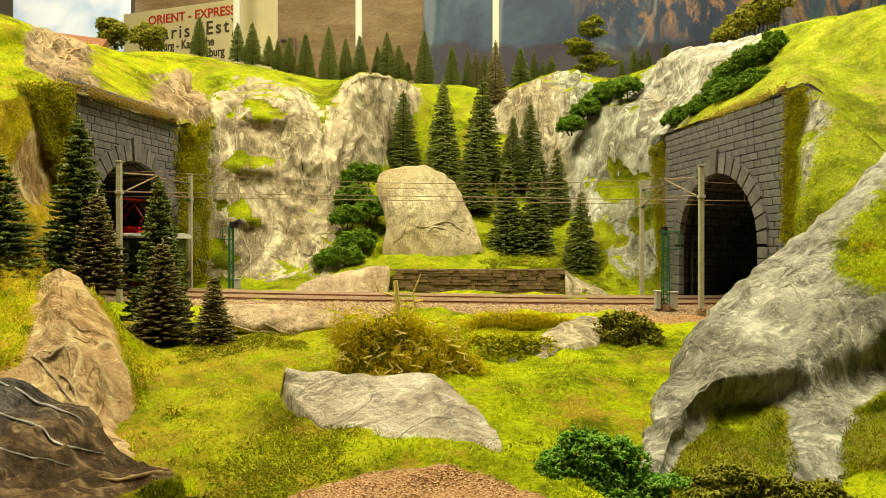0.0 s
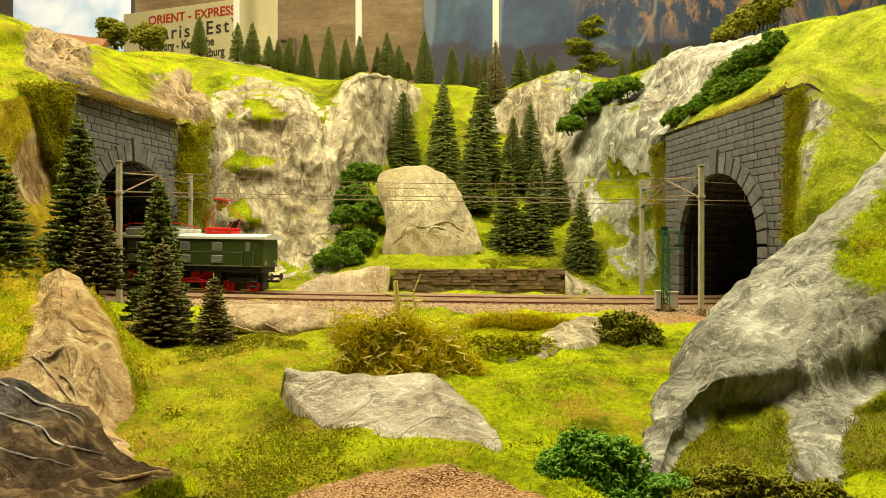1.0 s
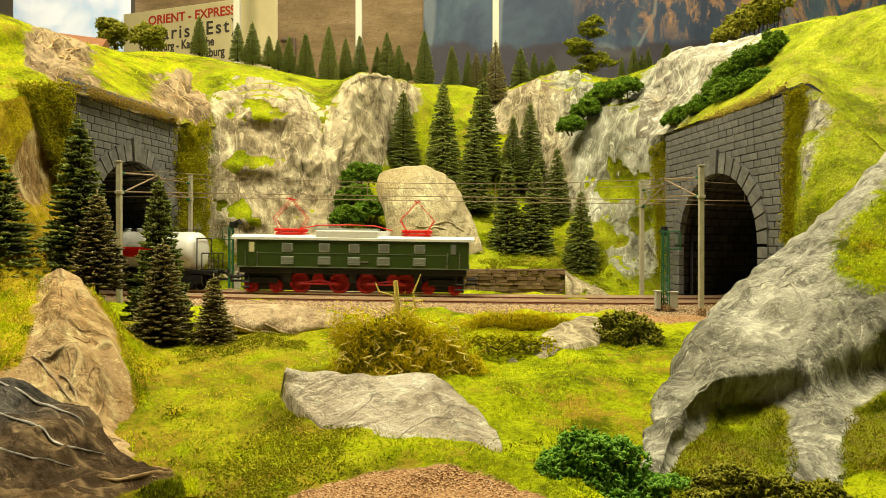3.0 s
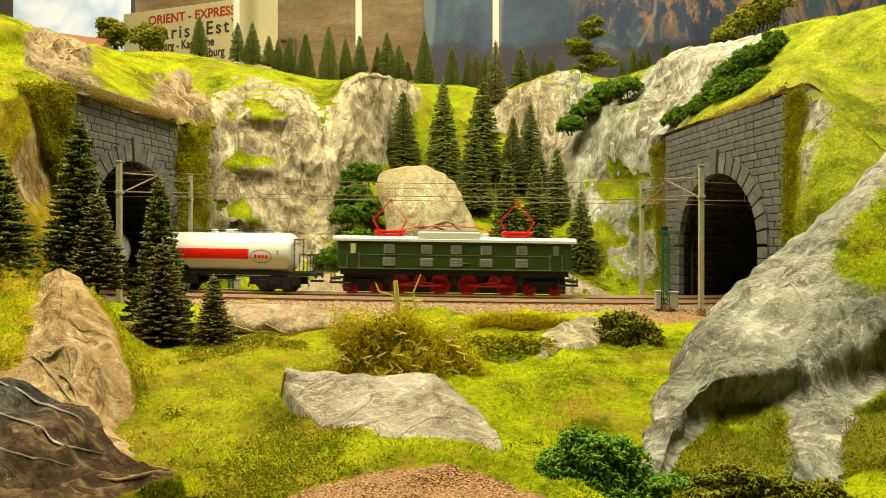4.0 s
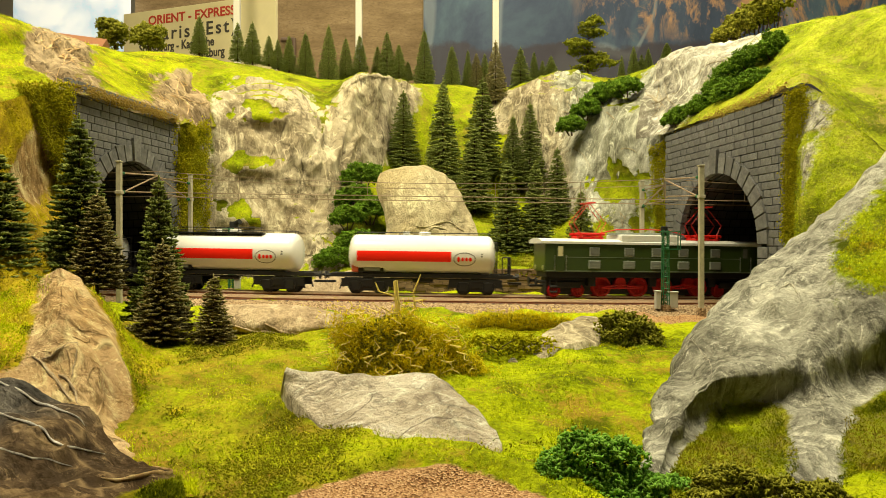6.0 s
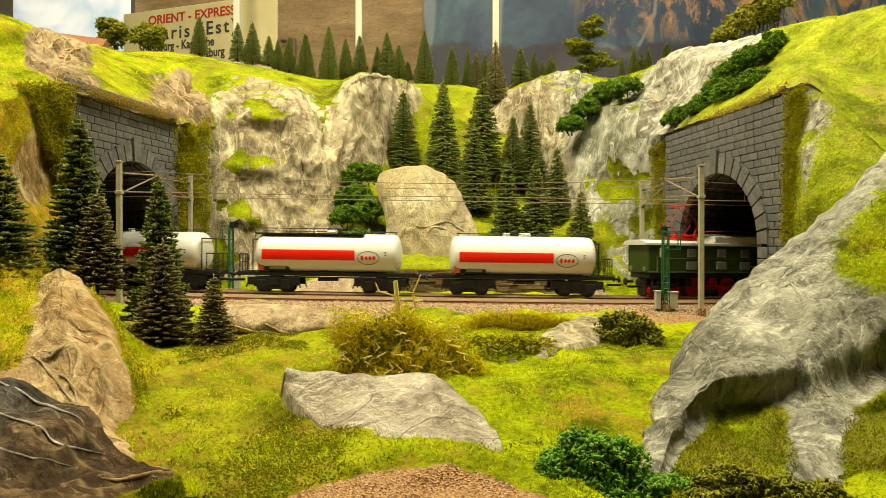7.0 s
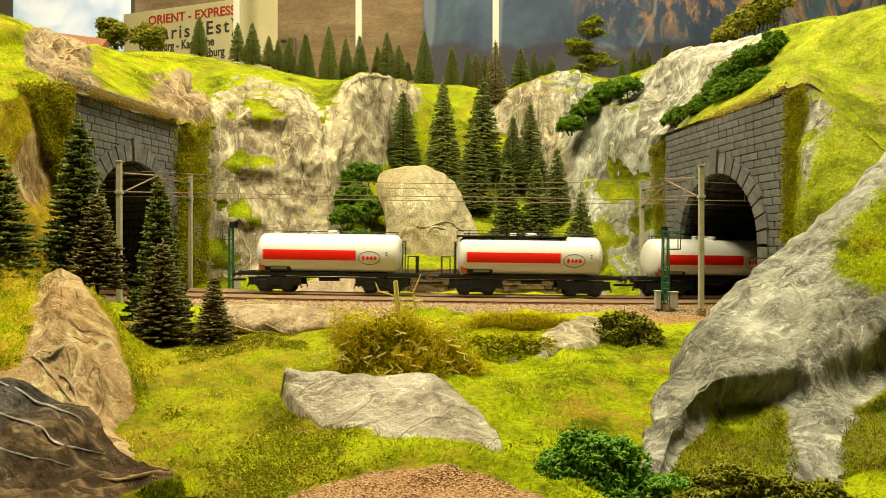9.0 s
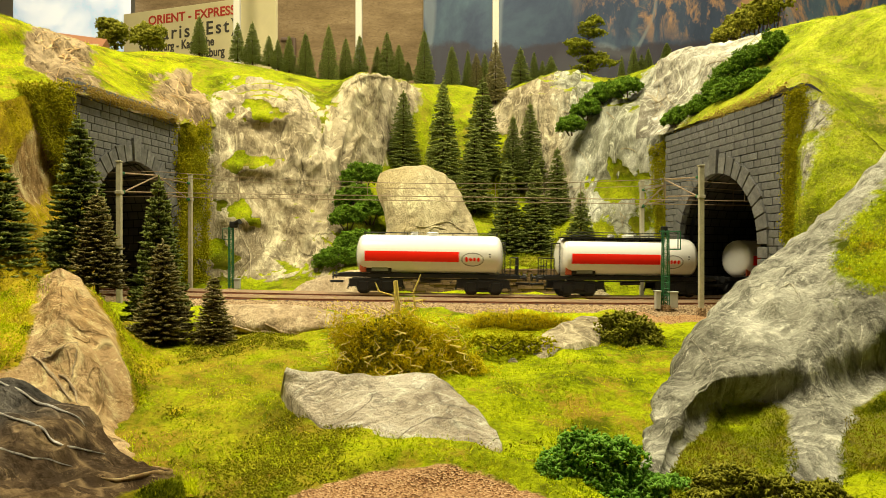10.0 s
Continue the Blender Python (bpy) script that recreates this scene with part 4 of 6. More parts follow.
# ---- rolling stock ----
def wheelset(parent, x, r, material, spokes=0):
    """An axle with two flanged wheels; it turns about its own y axis."""
    bm = bmesh.new()
    rod(bm, (0, -9, 0), (0, 9, 0), 0.8)
    for s in (-1, 1):
        if spokes:
            for k in range(20):
                a0, a1 = k * math.tau / 20, (k + 1) * math.tau / 20
                vs = [bm.verts.new((q * math.sin(a), s * y, q * math.cos(a))) for q in (r, r * 0.78) for a in (a0, a1) for y in (7.2, 9.4)]
                for f in ((0, 1, 3, 2), (4, 6, 7, 5), (1, 5, 7, 3), (0, 2, 6, 4)):
                    bm.faces.new([vs[i] for i in f])
            for k in range(spokes):
                a = k * math.tau / spokes
                rod(bm, (0, s * 8.4, 0), (r * 0.8 * math.sin(a), s * 8.4, r * 0.8 * math.cos(a)), 0.55, 0.4, 5)
            rod(bm, (0, s * 7.4, 0), (0, s * 9.6, 0), r * 0.24, n=12)
        else:
            rod(bm, (0, s * 7.2, 0), (0, s * 9.4, 0), r, n=20)
            rod(bm, (0, s * 9.3, 0), (0, s * 9.8, 0), r * 0.5, n=12)
        rod(bm, (0, s * 6.7, 0), (0, s * 7.3, 0), r + 0.8, n=20)
    ob = part("wheelset", bm, material, parent)
    ob.location = (x * MM, 0, r * MM)
    ob["radius"] = r
    return ob


def pantograph(t, x, width, height, lean):
    base = part("pantograph", boxed(x - 12, x + 12, -9, 9, 50.4, 52.6, bevel=0.6), M_RED, t, "red pantograph")
    for sx in (-9, 9):
        for sy in (-8, 8):
            part("insulator", rods(((x + sx, sy, 52), (x + sx, sy, 55.5), 1.6)), M_RED, base)
    for sy in (-7, 7):
        for sx in (-1, 1):
            knee = (x + sx * width, sy * 0.8, 55 + height * 0.36)
            part("lower_arm", rods(((x + sx * 9, sy, 54.5), knee, 0.36, 0.36, 6)), M_RED, base)
            part("upper_arm", rods((knee, (x + lean, sy * 0.6, 55 + height), 0.3, 0.3, 6)), M_RED, base)
        part("base_bar", rods(((x - 13, sy * 1.15, 54.5), (x + 13, sy * 1.15, 54.5), 1.3, 1.3, 6)), M_RED, base)
    for dx in (-1.5, 1.5):
        part("contact_shoe", rods(((x + lean + dx, -13, 55 + height), (x + lean + dx, 13, 55 + height), 0.6)), M_RED, base)


def locomotive():
    t = thing("electric_locomotive", (0, 0, 0), "dark green electric locomotive with pale roof and red pantographs", "locomotive")
    body = part("body", boxed(-101, 101, -16, 16, 21.5, 46.4, bevel=1.2), M_LOCO, t)
    part("frame", boxed(-99, 99, -14.5, 14.5, 16.8, 21.8, bevel=0.5), M_BLACK, t)
    bm = bmesh.new()
    sec = [(-17.2, 45.8), (-17.2, 47.8), (-14, 49.4), (-6, 50.5), (6, 50.5), (14, 49.4), (17.2, 47.8), (17.2, 45.8)]
    a = [bm.verts.new((-105, y, z)) for y, z in sec]
    b = [bm.verts.new((105, y, z)) for y, z in sec]
    bm.faces.new(a[::-1])
    bm.faces.new(b)
    for i in range(8):
        bm.faces.new((a[i], a[(i + 1) % 8], b[(i + 1) % 8], b[i]))
    part("roof", bm, M_ROOF, t, "pale grey overhanging roof")
    bm = bmesh.new()
    box(bm, -32, 22, -16.4, 16.4, 48, 54.6, bevel=1.0)
    hatch = part("roof_hatch", bm, M_ROOF, t)
    part("roof_walk", boxed(-34, 21, -9, 9, 54.6, 56.4, bevel=0.3), M_GREYPAINT, hatch)
    part("roof_vent", boxed(23, 30, -7, 7, 50, 54.4, bevel=0.8), M_ROOF, t)
    bm = rods(((-32, -7, 59), (-5, -7, 59.6), 0.5), ((-5, -7, 59.6), (18, -7, 59), 0.5), ((18, -7, 59), (34, -6, 55), 0.5), ((-32, -7, 59), (-50, -6, 55), 0.5))
    part("busbar", bm, M_RED, t, "red roof conductor rail")
    for x in (-56.4, -24.2, 1.5, 27.3, 58.2):
        win = part("side_window", boxed(x - 4.6, x + 4.6, -16.5, -15.5, 35.4, 43.0, bevel=0.3), M_GREYPAINT, body)
        part("pane", boxed(x - 3.8, x + 3.8, -16.7, -16.4, 36.8, 42.4), M_GLASS, win)
        louvre = part("louvre", boxed(x - 5.4, x + 5.4, -16.5, -15.5, 24.6, 31.6, bevel=0.3), M_GREYPAINT, body)
        for k in range(5):
            part("slat", boxed(x - 5, x + 5, -17.0, -16.3, 25.2 + k * 1.3, 25.9 + k * 1.3), M_GREYPAINT, louvre)
    for x0, x1 in ((-91.5, -83.5), (83.5, 91.5)):
        door = part("cab_door", boxed(x0, x1, -16.4, -15.6, 22.5, 45, bevel=0.3), M_LOCO, body)
        xw = (x0 + x1) / 2
        part("door_window", boxed(xw - 2.2, xw + 2.2, -16.8, -16.3, 35, 43.5, bevel=0.2), M_GLASS if x0 > 0 else M_CREAM, door)
        part("handrail", rods(((x0 - 1.2, -17.2, 23), (x0 - 1.2, -17.2, 36), 0.35), ((x1 + 1.2, -17.2, 23), (x1 + 1.2, -17.2, 36), 0.35)), M_STEEL, door)
    part("trim_line", boxed(-100.3, 100.3, -16.25, 16.25, 22.0, 22.9), M_TRIM, body)
    part("trim_line", boxed(-84, 84, -16.25, 16.25, 34.0, 34.5), M_TRIM, body)
    part("nameplate", boxed(5.5, 14, -16.6, -15.8, 27, 28.2), M_STEEL, body)
    for s in (-1, 1):
        for y in (-8, 8):
            part("front_window", boxed(s * 100.2 - 0.4, s * 100.2 + 0.4, y - 4.5, y + 4.5, 34, 42, bevel=0.2), M_GLASS, body)
            part("headlight", rods(((s * 99, y * 1.3, 25), (s * 101.5, y * 1.3, 25), 2.2, 2.2, 14)), M_STEEL, body)
            buf = rods(((s * 99, y * 1.25, 13), (s * 107, y * 1.25, 13), 1.2), ((s * 106.5, y * 1.25, 13), (s * 107.5, y * 1.25, 13), 3.2, 3.2, 14))
            part("buffer", buf, M_BLACK, t)
        part("coupling", boxed(min(s * 98, s * 110), max(s * 98, s * 110), -2, 2, 8, 10, bevel=0.4), M_BLACK, t)
        part("steps", rods(((s * 96, -15, 15), (s * 96, -15, 4), 0.5), ((s * 90, -15, 15), (s * 90, -15, 4), 0.5), ((s * 96, -15, 4.5), (s * 90, -15, 4.5), 0.9), ((s * 96, -15, 9), (s * 90, -15, 9), 0.9)), M_BLACK, t)
        part("pilot_truck", boxed(min(s * 66, s * 94), max(s * 66, s * 94), -10.5, 10.5, 7.5, 13, bevel=0.5), M_BLACK, t)
    wheels = [(-90, 5.2), (-68, 5.2), (-46.6, 8.6), (-12, 8.6), (12, 8.6), (46, 8.6), (66, 5.2), (89, 5.2)]
    part("inner_frame", boxed(-97, 97, -6.4, 6.4, 1.6, 17, bevel=0.5), M_BLACK, t)
    for x, r in wheels:
        wheelset(t, x, r, M_DARKRED, 13 if r > 6 else 9)
    for x in (-30, 35):
        part("jackshaft", rods(((x, -11.5, 12), (x, 11.5, 12), 5.2, 5.2, 20)), M_DARKRED, t)
    for a, b, c in ((-46.6, -30, -12), (12, 35, 46)):
        part("side_rod", rods(((a, -11.4, 8), (b, -11.6, 11), 0.8), ((b, -11.6, 11), (c, -11.4, 8), 0.8), ((a, -11.4, 7.6), (c, -11.4, 7.6), 0.8)), M_DARKRED, t)
    for x in (-57, 0, 57):
        part("equipment_box", boxed(x - 3.5, x + 3.5, -13, 13, 9, 17, bevel=0.5), M_BLACK, t)
    pantograph(t, -57, 15, 27, 0)
    pantograph(t, 55, 15, 26, 0)
    TRAIN.append((t, 202.5))


def rounded_strip(x0, x1, z0, z1, r, lift=0.25, n=6):
    """A painted band that follows the tank's curve on the side that faces the viewer."""
    bm = bmesh.new()
    rows = []
    for i in range(n + 1):
        z = z0 + (z1 - z0) * i / n
        y = -math.sqrt((r + lift) ** 2 - (z - TANK_Z) ** 2)
        rows.append((bm.verts.new((x0, y, z)), bm.verts.new((x1, y, z))))
    for p, q in zip(rows, rows[1:]):
        bm.faces.new((p[0], p[1], q[1], q[0]))
    return bm


TANK_Z, TANK_R = 34.2, 17.5


def oval(x, z, a, b, lift):
    bm = bmesh.new()
    n = 28
    rim = [(x + a * math.cos(k * math.tau / n), z + b * math.sin(k * math.tau / n)) for k in range(n)]
    vs = [bm.verts.new((u, -math.sqrt((TANK_R + lift) ** 2 - (w - TANK_Z) ** 2), w)) for u, w in rim]
    mid = bm.verts.new((x, -math.sqrt((TANK_R + lift) ** 2 - (z - TANK_Z) ** 2), z))
    for k in range(n):
        bm.faces.new((mid, vs[k], vs[(k + 1) % n]))
    return bm


def tank_wagon(offset, walkway, label):
    t = thing("tank_wagon", (0, 0, 0), label, "tank wagon", "tank wagons")
    bm = bmesh.new()
    prof = [(0, 0.05), (0.5, 7), (1.6, 12), (3.0, 14.8), (4.5, 16.4), (6, 17.2), (8, TANK_R)]
    full = [(-64.5 + p, r) for p, r in prof] + [(64.5 - p, r) for p, r in prof[::-1]]
    n, ring = 44, []
    for x, r in full:
        ring.append([bm.verts.new((x, r * math.cos(k * math.tau / n), TANK_Z + r * math.sin(k * math.tau / n))) for k in range(n)])
    for p, q in zip(ring, ring[1:]):
        for k in range(n):
            bm.faces.new((p[k], p[(k + 1) % n], q[(k + 1) % n], q[k]))
    bmesh.ops.recalc_face_normals(bm, faces=bm.faces)
    tank = part("tank", bm, M_WHITE, t, "glossy white cylindrical tank", True)
    part("stripe", rounded_strip(-56, 25.4, 28.6, 37.4, TANK_R), M_STRIPE, tank, "bright red stripe")
    badge = part("badge", oval(37, 31, 9.7, 6.0, 0.3), M_BADGE, tank, "grey-rimmed white oval badge with red bar")
    part("badge_field", oval(37, 31, 8.9, 5.2, 0.42), M_WHITE, badge)
    for x, b in ((31.8, 2.3), (35.4, 1.7), (38.6, 1.7), (42.0, 1.8)):
        part("badge_bar", oval(x, 31, 1.35, b, 0.6), M_STRIPE, badge)
    for k in range(2):
        part("data_mark", rounded_strip(51, 52.6, 33.0 + k * 2.2, 34.0 + k * 2.2, TANK_R), M_BLACK, tank)
    for x, r in ((-14, 3.0), (2, 5.2)):
        part("dome", rods(((x, 0, 50), (x, 0, 53.8), r, r, 20), ((x, 0, 53.6), (x, 0, 54.6), r * 1.05, r * 0.9, 20)), M_WHITE, tank)
    part("top_rail", rods(((-58, -3.5, 53.6), (60, -3.5, 53.6), 0.3), ((-58, 3.5, 53.6), (60, 3.5, 53.6), 0.3), *[((x, y, 51), (x, y, 53.6), 0.3) for x in (-57, -20, 20, 59) for y in (-3.5, 3.5)]), M_BLACK, tank)
    if walkway:
        walk_ob = part("walkway", boxed(-64, 32, -11, -4, 50.6, 52.0), M_BLACK, t, "black roof walkway with railing")
        ends = [((-64, -10, 56), (32, -10, 56), 0.35)] + [((x, -10, 48.5), (x, -10, 56), 0.35) for x in (-64, -54, -33, -12, 9, 30)]
        part("railing", rods(*ends), M_BLACK, walk_ob)
    # end bands, underframe, brake gear
    s = 1 if not walkway else -1
    bm = rods(*[((s * 65.2, 12 * k, 18), (s * 65.2, 12 * k, 46), 0.6) for k in (-1, 1)], ((s * 65.2, -12, 46), (s * 65.2, 12, 46), 0.6))
    part("end_ladder", bm, M_BLACK, t)
    bm = rods(*[((s * 77, y, 17), (s * 77, y, 33), 0.5) for y in (-12, -4, 4, 12)], ((s * 77, -12, 33), (s * 77, 12, 33), 0.5), ((s * 77, -12, 26), (s * 77, 12, 26), 0.4), ((s * 70, -12, 33), (s * 77, -12, 33), 0.5), ((s * 70, -12, 17), (s * 70, -12, 33), 0.5))
    part("end_railing", bm, M_BLACK, t)
    frame_bm = bmesh.new()
    for y in (-12.5, 10.5):
        box(frame_bm, -79, 79, y, y + 2, 14.5, 18, bevel=0.3)
    for x in (-78, -48, 0, 48, 78):
        box(frame_bm, x - 1.5, x + 1.5, -12, 12, 14.6, 17.6)
    part("underframe", frame_bm, M_BLACK, t)
    part("saddle", boxed(-52, 52, -8, 8, 16.5, 20.5, bevel=0.6), M_BLACK, t)
    part("brake_box", boxed(-59, -33, -13.2, -9, 18.5, 25.5, bevel=0.4), M_BLACK, t)
    part("data_panel", boxed(-50, -36, -13.6, -13.1, 20.2, 23.2), M_GREYPAINT, t)
    part("placard", boxed(-60.5, -55, -13.7, -13.1, 19, 25.2, bevel=0.2), M_ORANGE, t, "orange warning placard")
    part("brake_pipe", rods(((-30, -11, 13.5), (34, -11, 13.5), 0.6), ((30, -11, 13.5), (34, -11, 17), 0.5), ((-8, -9, 12), (10, -9, 12), 1.8)), M_BLACK, t)
    for c in (-47, 47):
        bm = bmesh.new()
        for y in (-12, 10.6):
            box(bm, c - 23, c + 23, y, y + 1.4, 6.2, 13.2, bevel=0.3)
            box(bm, c - 12, c + 12, y + 0.2, y + 1.6, 2.6, 6.6, bevel=0.3)
            for dx in (-10.5, 10.5):
                box(bm, c + dx - 4, c + dx + 4, y - 0.6, y + 2, 3.0, 11, bevel=0.4)
                for k in (-5.2, 5.2):
                    rod(bm, (c + dx + k, y + 0.4, 5), (c + dx + k, y + 0.4, 10), 1.2, n=8)
            box(bm, c - 4.5, c + 4.5, y - 0.5, y + 1.8, 6, 12.5, bevel=0.4)
            rod(bm, (c - 22, y + 0.7, 10), (c - 24, y + 0.7, 4), 0.7)
            rod(bm, (c + 22, y + 0.7, 10), (c + 24, y + 0.7, 4), 0.7)
        box(bm, c - 4, c + 4, -11, 11, 8, 14.6)
        part("bogie_frame", bm, M_BLACK, t, "black cast bogie frame")
    for x in (-57.5, -36.5, 36.5, 57.5):
        wheelset(t, x, 5.4, M_BLACK)
    for sx in (-1, 1):
        for y in (-9, 9):
            part("buffer", rods(((sx * 78, y, 15.5), (sx * 84, y, 15.5), 1.2), ((sx * 83.5, y, 15.5), (sx * 84.5, y, 15.5), 3.2, 3.2, 14)), M_BLACK, t)
        part("coupling", boxed(min(sx * 76, sx * 88), max(sx * 76, sx * 88), -2, 2, 9, 11, bevel=0.4), M_BLACK, t)
    TRAIN.append((t, offset))


locomotive()
tank_wagon(0.0, False, "white tank wagon with red stripe, coupled behind the locomotive")
tank_wagon(-170.5, True, "white tank wagon with red stripe and black roof walkway")
tank_wagon(-346.0, False, "white tank wagon with red stripe, last of the train")


# ---- rocks that stand on the turf ----
def outcrop(name, rows, material, label, crag=4.0, seed=0):
    ob = loft(name, rows, material, label, 18, 16, crag=crag, seed=seed, skirt=7)
    del ob["kind"]
    tagged(ob, label, "rock")


outcrop("boulder", [
    [(-72.3, -312, -18.0, 1), (-52.6, -345, -25.7, 1), (-35.1, -372, -31.1, 1), (-17.4, -380, -30.1, 1), (3.3, -380, -29.3, 1), (22.6, -378, -28.2, 1)],
    [(-74.3, -310, -13.7, 1), (-53, -328, -18.6, 1), (-31.4, -345, -21.0, 1), (-10.1, -352, -20.5, 1), (8, -360, -22.0, 1), (23.3, -370, -27.8, 1)],
    [(-73.5, -310, -9.5, 1), (-53, -312, -10.2, 1), (-32, -315, -12.6, 1), (-10.1, -315, -11.5, 1), (2.7, -330, -14.5, 1), (21.7, -362, -25.6, 1)],
    [(-74.9, -288, -18.6, 1), (-54, -288, -19.9, 1), (-34.1, -292, -21.9, 1), (-10.7, -295, -21.4, 1), (4.1, -315, -23.9, 1), (23.6, -355, -32.3, 1)],
], M_BOULDER, "grey weathered boulder lying in the meadow grass", 2.5, 21)
outcrop("rock_ledge", [
    [(-147, -166, -12, 1), (-124, -166, -13, 1), (-97, -168, -13.5, 1), (-79, -166, -11, 1), (-63.8, -160, -9, 1)],
    [(-147, -174, -3, 1), (-125, -178, -5, 1), (-97, -182, -8, 1), (-79, -178, -5, 1), (-64, -168, -5, 1)],
    [(-148, -168, 4.5, 1), (-127, -172, 3.5, 1), (-99, -175, 1, 1), (-81, -170, 1, 1), (-65, -162, -1.5, 1)],
    [(-150, -150, 7, 1), (-130, -150, 7.6, 1), (-102.8, -150, 7.4, 1), (-83, -150, 5.4, 1), (-67.7, -152, 1, 1)],
    [(-157.4, -120, 0.7, 1), (-136.2, -120, 0.7, 1), (-107.6, -120, 0.7, 1), (-86.9, -122, -0.3, 1), (-70.4, -130, -3.6, 1)],
], M_ROCK_TAN, "tan rounded rock ledge below the ballast", 3.0, 22)
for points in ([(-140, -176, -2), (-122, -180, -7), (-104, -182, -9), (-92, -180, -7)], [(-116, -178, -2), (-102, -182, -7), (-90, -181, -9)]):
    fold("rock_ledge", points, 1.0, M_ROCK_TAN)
outcrop("pale_rock", [
    [(35.2, -238, -15.3, 1), (52.4, -240, -15.6, 1), (74.8, -220, -10.8, 1), (93.4, -210, -10.2, 1)],
    [(42.7, -226, -12.2, 1), (58.5, -218, -9.1, 1), (82.6, -195, -4.5, 1), (100.1, -195, -5.2, 1)],
    [(52.8, -210, -8.8, 1), (71.9, -185, -3.9, 1), (96.5, -160, 1.2, 1), (111.6, -168, -1.0, 1)],
    [(58.1, -195, -14.3, 1), (76.1, -170, -9.3, 1), (99.4, -145, -4.2, 1), (115.8, -150, -6.8, 1)],
], M_ROCK_BEIGE, "pale smooth rock beside the bush", 2.5, 23)
outcrop("rock_cone", [
    [(-63.8, 118, 45.6, 0.9), (-37.4, 110, 42.7, 0.9), (-14, 107, 40.4, 1), (12.3, 110, 41.0, 1), (41.9, 118, 50.4, 0.9)],
    [(-60.4, 135, 83.0, 1), (-40.9, 120, 80.0, 1), (-14.2, 117, 78.1, 1), (12.5, 122, 80.1, 1), (29.1, 138, 85.0, 1)],
    [(-72, 150, 118.2, 1), (-47.8, 136, 115.1, 1), (-20.5, 133, 116.7, 1), (2.4, 138, 113.5, 1), (16, 150, 110.2, 1)],
    [(-62.7, 165, 129.5, 1), (-42.8, 156, 133.6, 1), (-21, 154, 134.0, 1), (-3.7, 158, 130.7, 1), (8.8, 166, 120.8, 1)],
    [(-61.1, 195, 116.9, 1), (-45.1, 200, 123.8, 1), (-22.2, 200, 125.2, 1), (-3.9, 198, 120.4, 1), (9.1, 192, 110.2, 1)],
], M_ROCK_CREAM, "beige domed plaster rock on the grassy bank", 4.0, 24)


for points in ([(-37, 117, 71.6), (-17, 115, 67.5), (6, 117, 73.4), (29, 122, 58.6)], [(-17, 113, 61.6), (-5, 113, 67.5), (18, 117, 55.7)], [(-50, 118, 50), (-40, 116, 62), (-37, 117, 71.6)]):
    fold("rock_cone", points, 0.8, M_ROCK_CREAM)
outcrop("rock_apron", [
    [(-147, 48, 2, 1), (-118, 48, 2, 1), (-88, 50, 2, 1), (-54, 57, 2, 1)],
    [(-140, 58, 9, 1), (-112, 58, 15, 1), (-84, 60, 20, 1), (-52, 69, 22, 1)],
    [(-132, 70, 12, 1), (-105, 70, 20, 1), (-80, 72, 26, 1), (-51, 77, 27, 1)],
    [(-130, 92, 6, 1), (-105, 94, 14, 1), (-80, 95, 20, 1), (-51, 97, 20, 1)],
], M_ROCK_TAN, "smooth tan rock apron running up to the retaining wall", 2.5, 25)
outcrop("rock_apron", [
    [(119.5, 62, 0, 1), (142, 58, -1, 1), (168, 53, -3, 1)],
    [(119.5, 70, 16, 1), (134, 68, 9, 1), (162, 62, 1, 1)],
    [(119.5, 80, 25, 1), (130, 80, 17, 1), (157, 75, 4, 1)],
    [(119.5, 94, 20, 1), (130, 94, 12, 1), (157, 90, 0, 1)],
], M_ROCK_BEIGE, "pale rock apron falling from the retaining wall", 2.0, 26)


# ---- foliage ----
def rotations(n, rng):
    q = rng.normal(size=(n, 4))
    q /= np.linalg.norm(q, axis=1, keepdims=True)
    w, x, y, z = q.T
    return np.stack([np.stack([1 - 2 * (y * y + z * z), 2 * (x * y - z * w), 2 * (x * z + y * w)], -1),
                     np.stack([2 * (x * y + z * w), 1 - 2 * (x * x + z * z), 2 * (y * z - x * w)], -1),
                     np.stack([2 * (x * z - y * w), 2 * (y * z + x * w), 1 - 2 * (x * x + y * y)], -1)], 1)


FLAKE_V = np.array([(-1, 0, 0), (0, -0.55, 0.18), (1, 0, -0.1), (0, 0.55, 0.18), (0.1, 0, -0.45)], dtype=float)
FLAKE_F = np.array([(0, 1, 3), (1, 2, 3), (0, 4, 1), (1, 4, 2), (2, 4, 3), (3, 4, 0)])


def flakes(name, places, sizes, material, parent, rng, turns=None, form=(1, 1, 1)):
    """Many small folded leaf flakes as one mesh."""
    n = len(places)
    r = rotations(n, rng) if turns is None else turns
    v = np.einsum("nij,kj->nki", r, FLAKE_V * np.array(form)) * np.asarray(sizes).reshape(n, 1, 1) + np.asarray(places)[:, None, :]
    f = FLAKE_F[None] + (np.arange(n) * 5)[:, None, None]
    return arrays(name, v.reshape(-1, 3), f.reshape(-1, 3), material, parent, smooth=False)


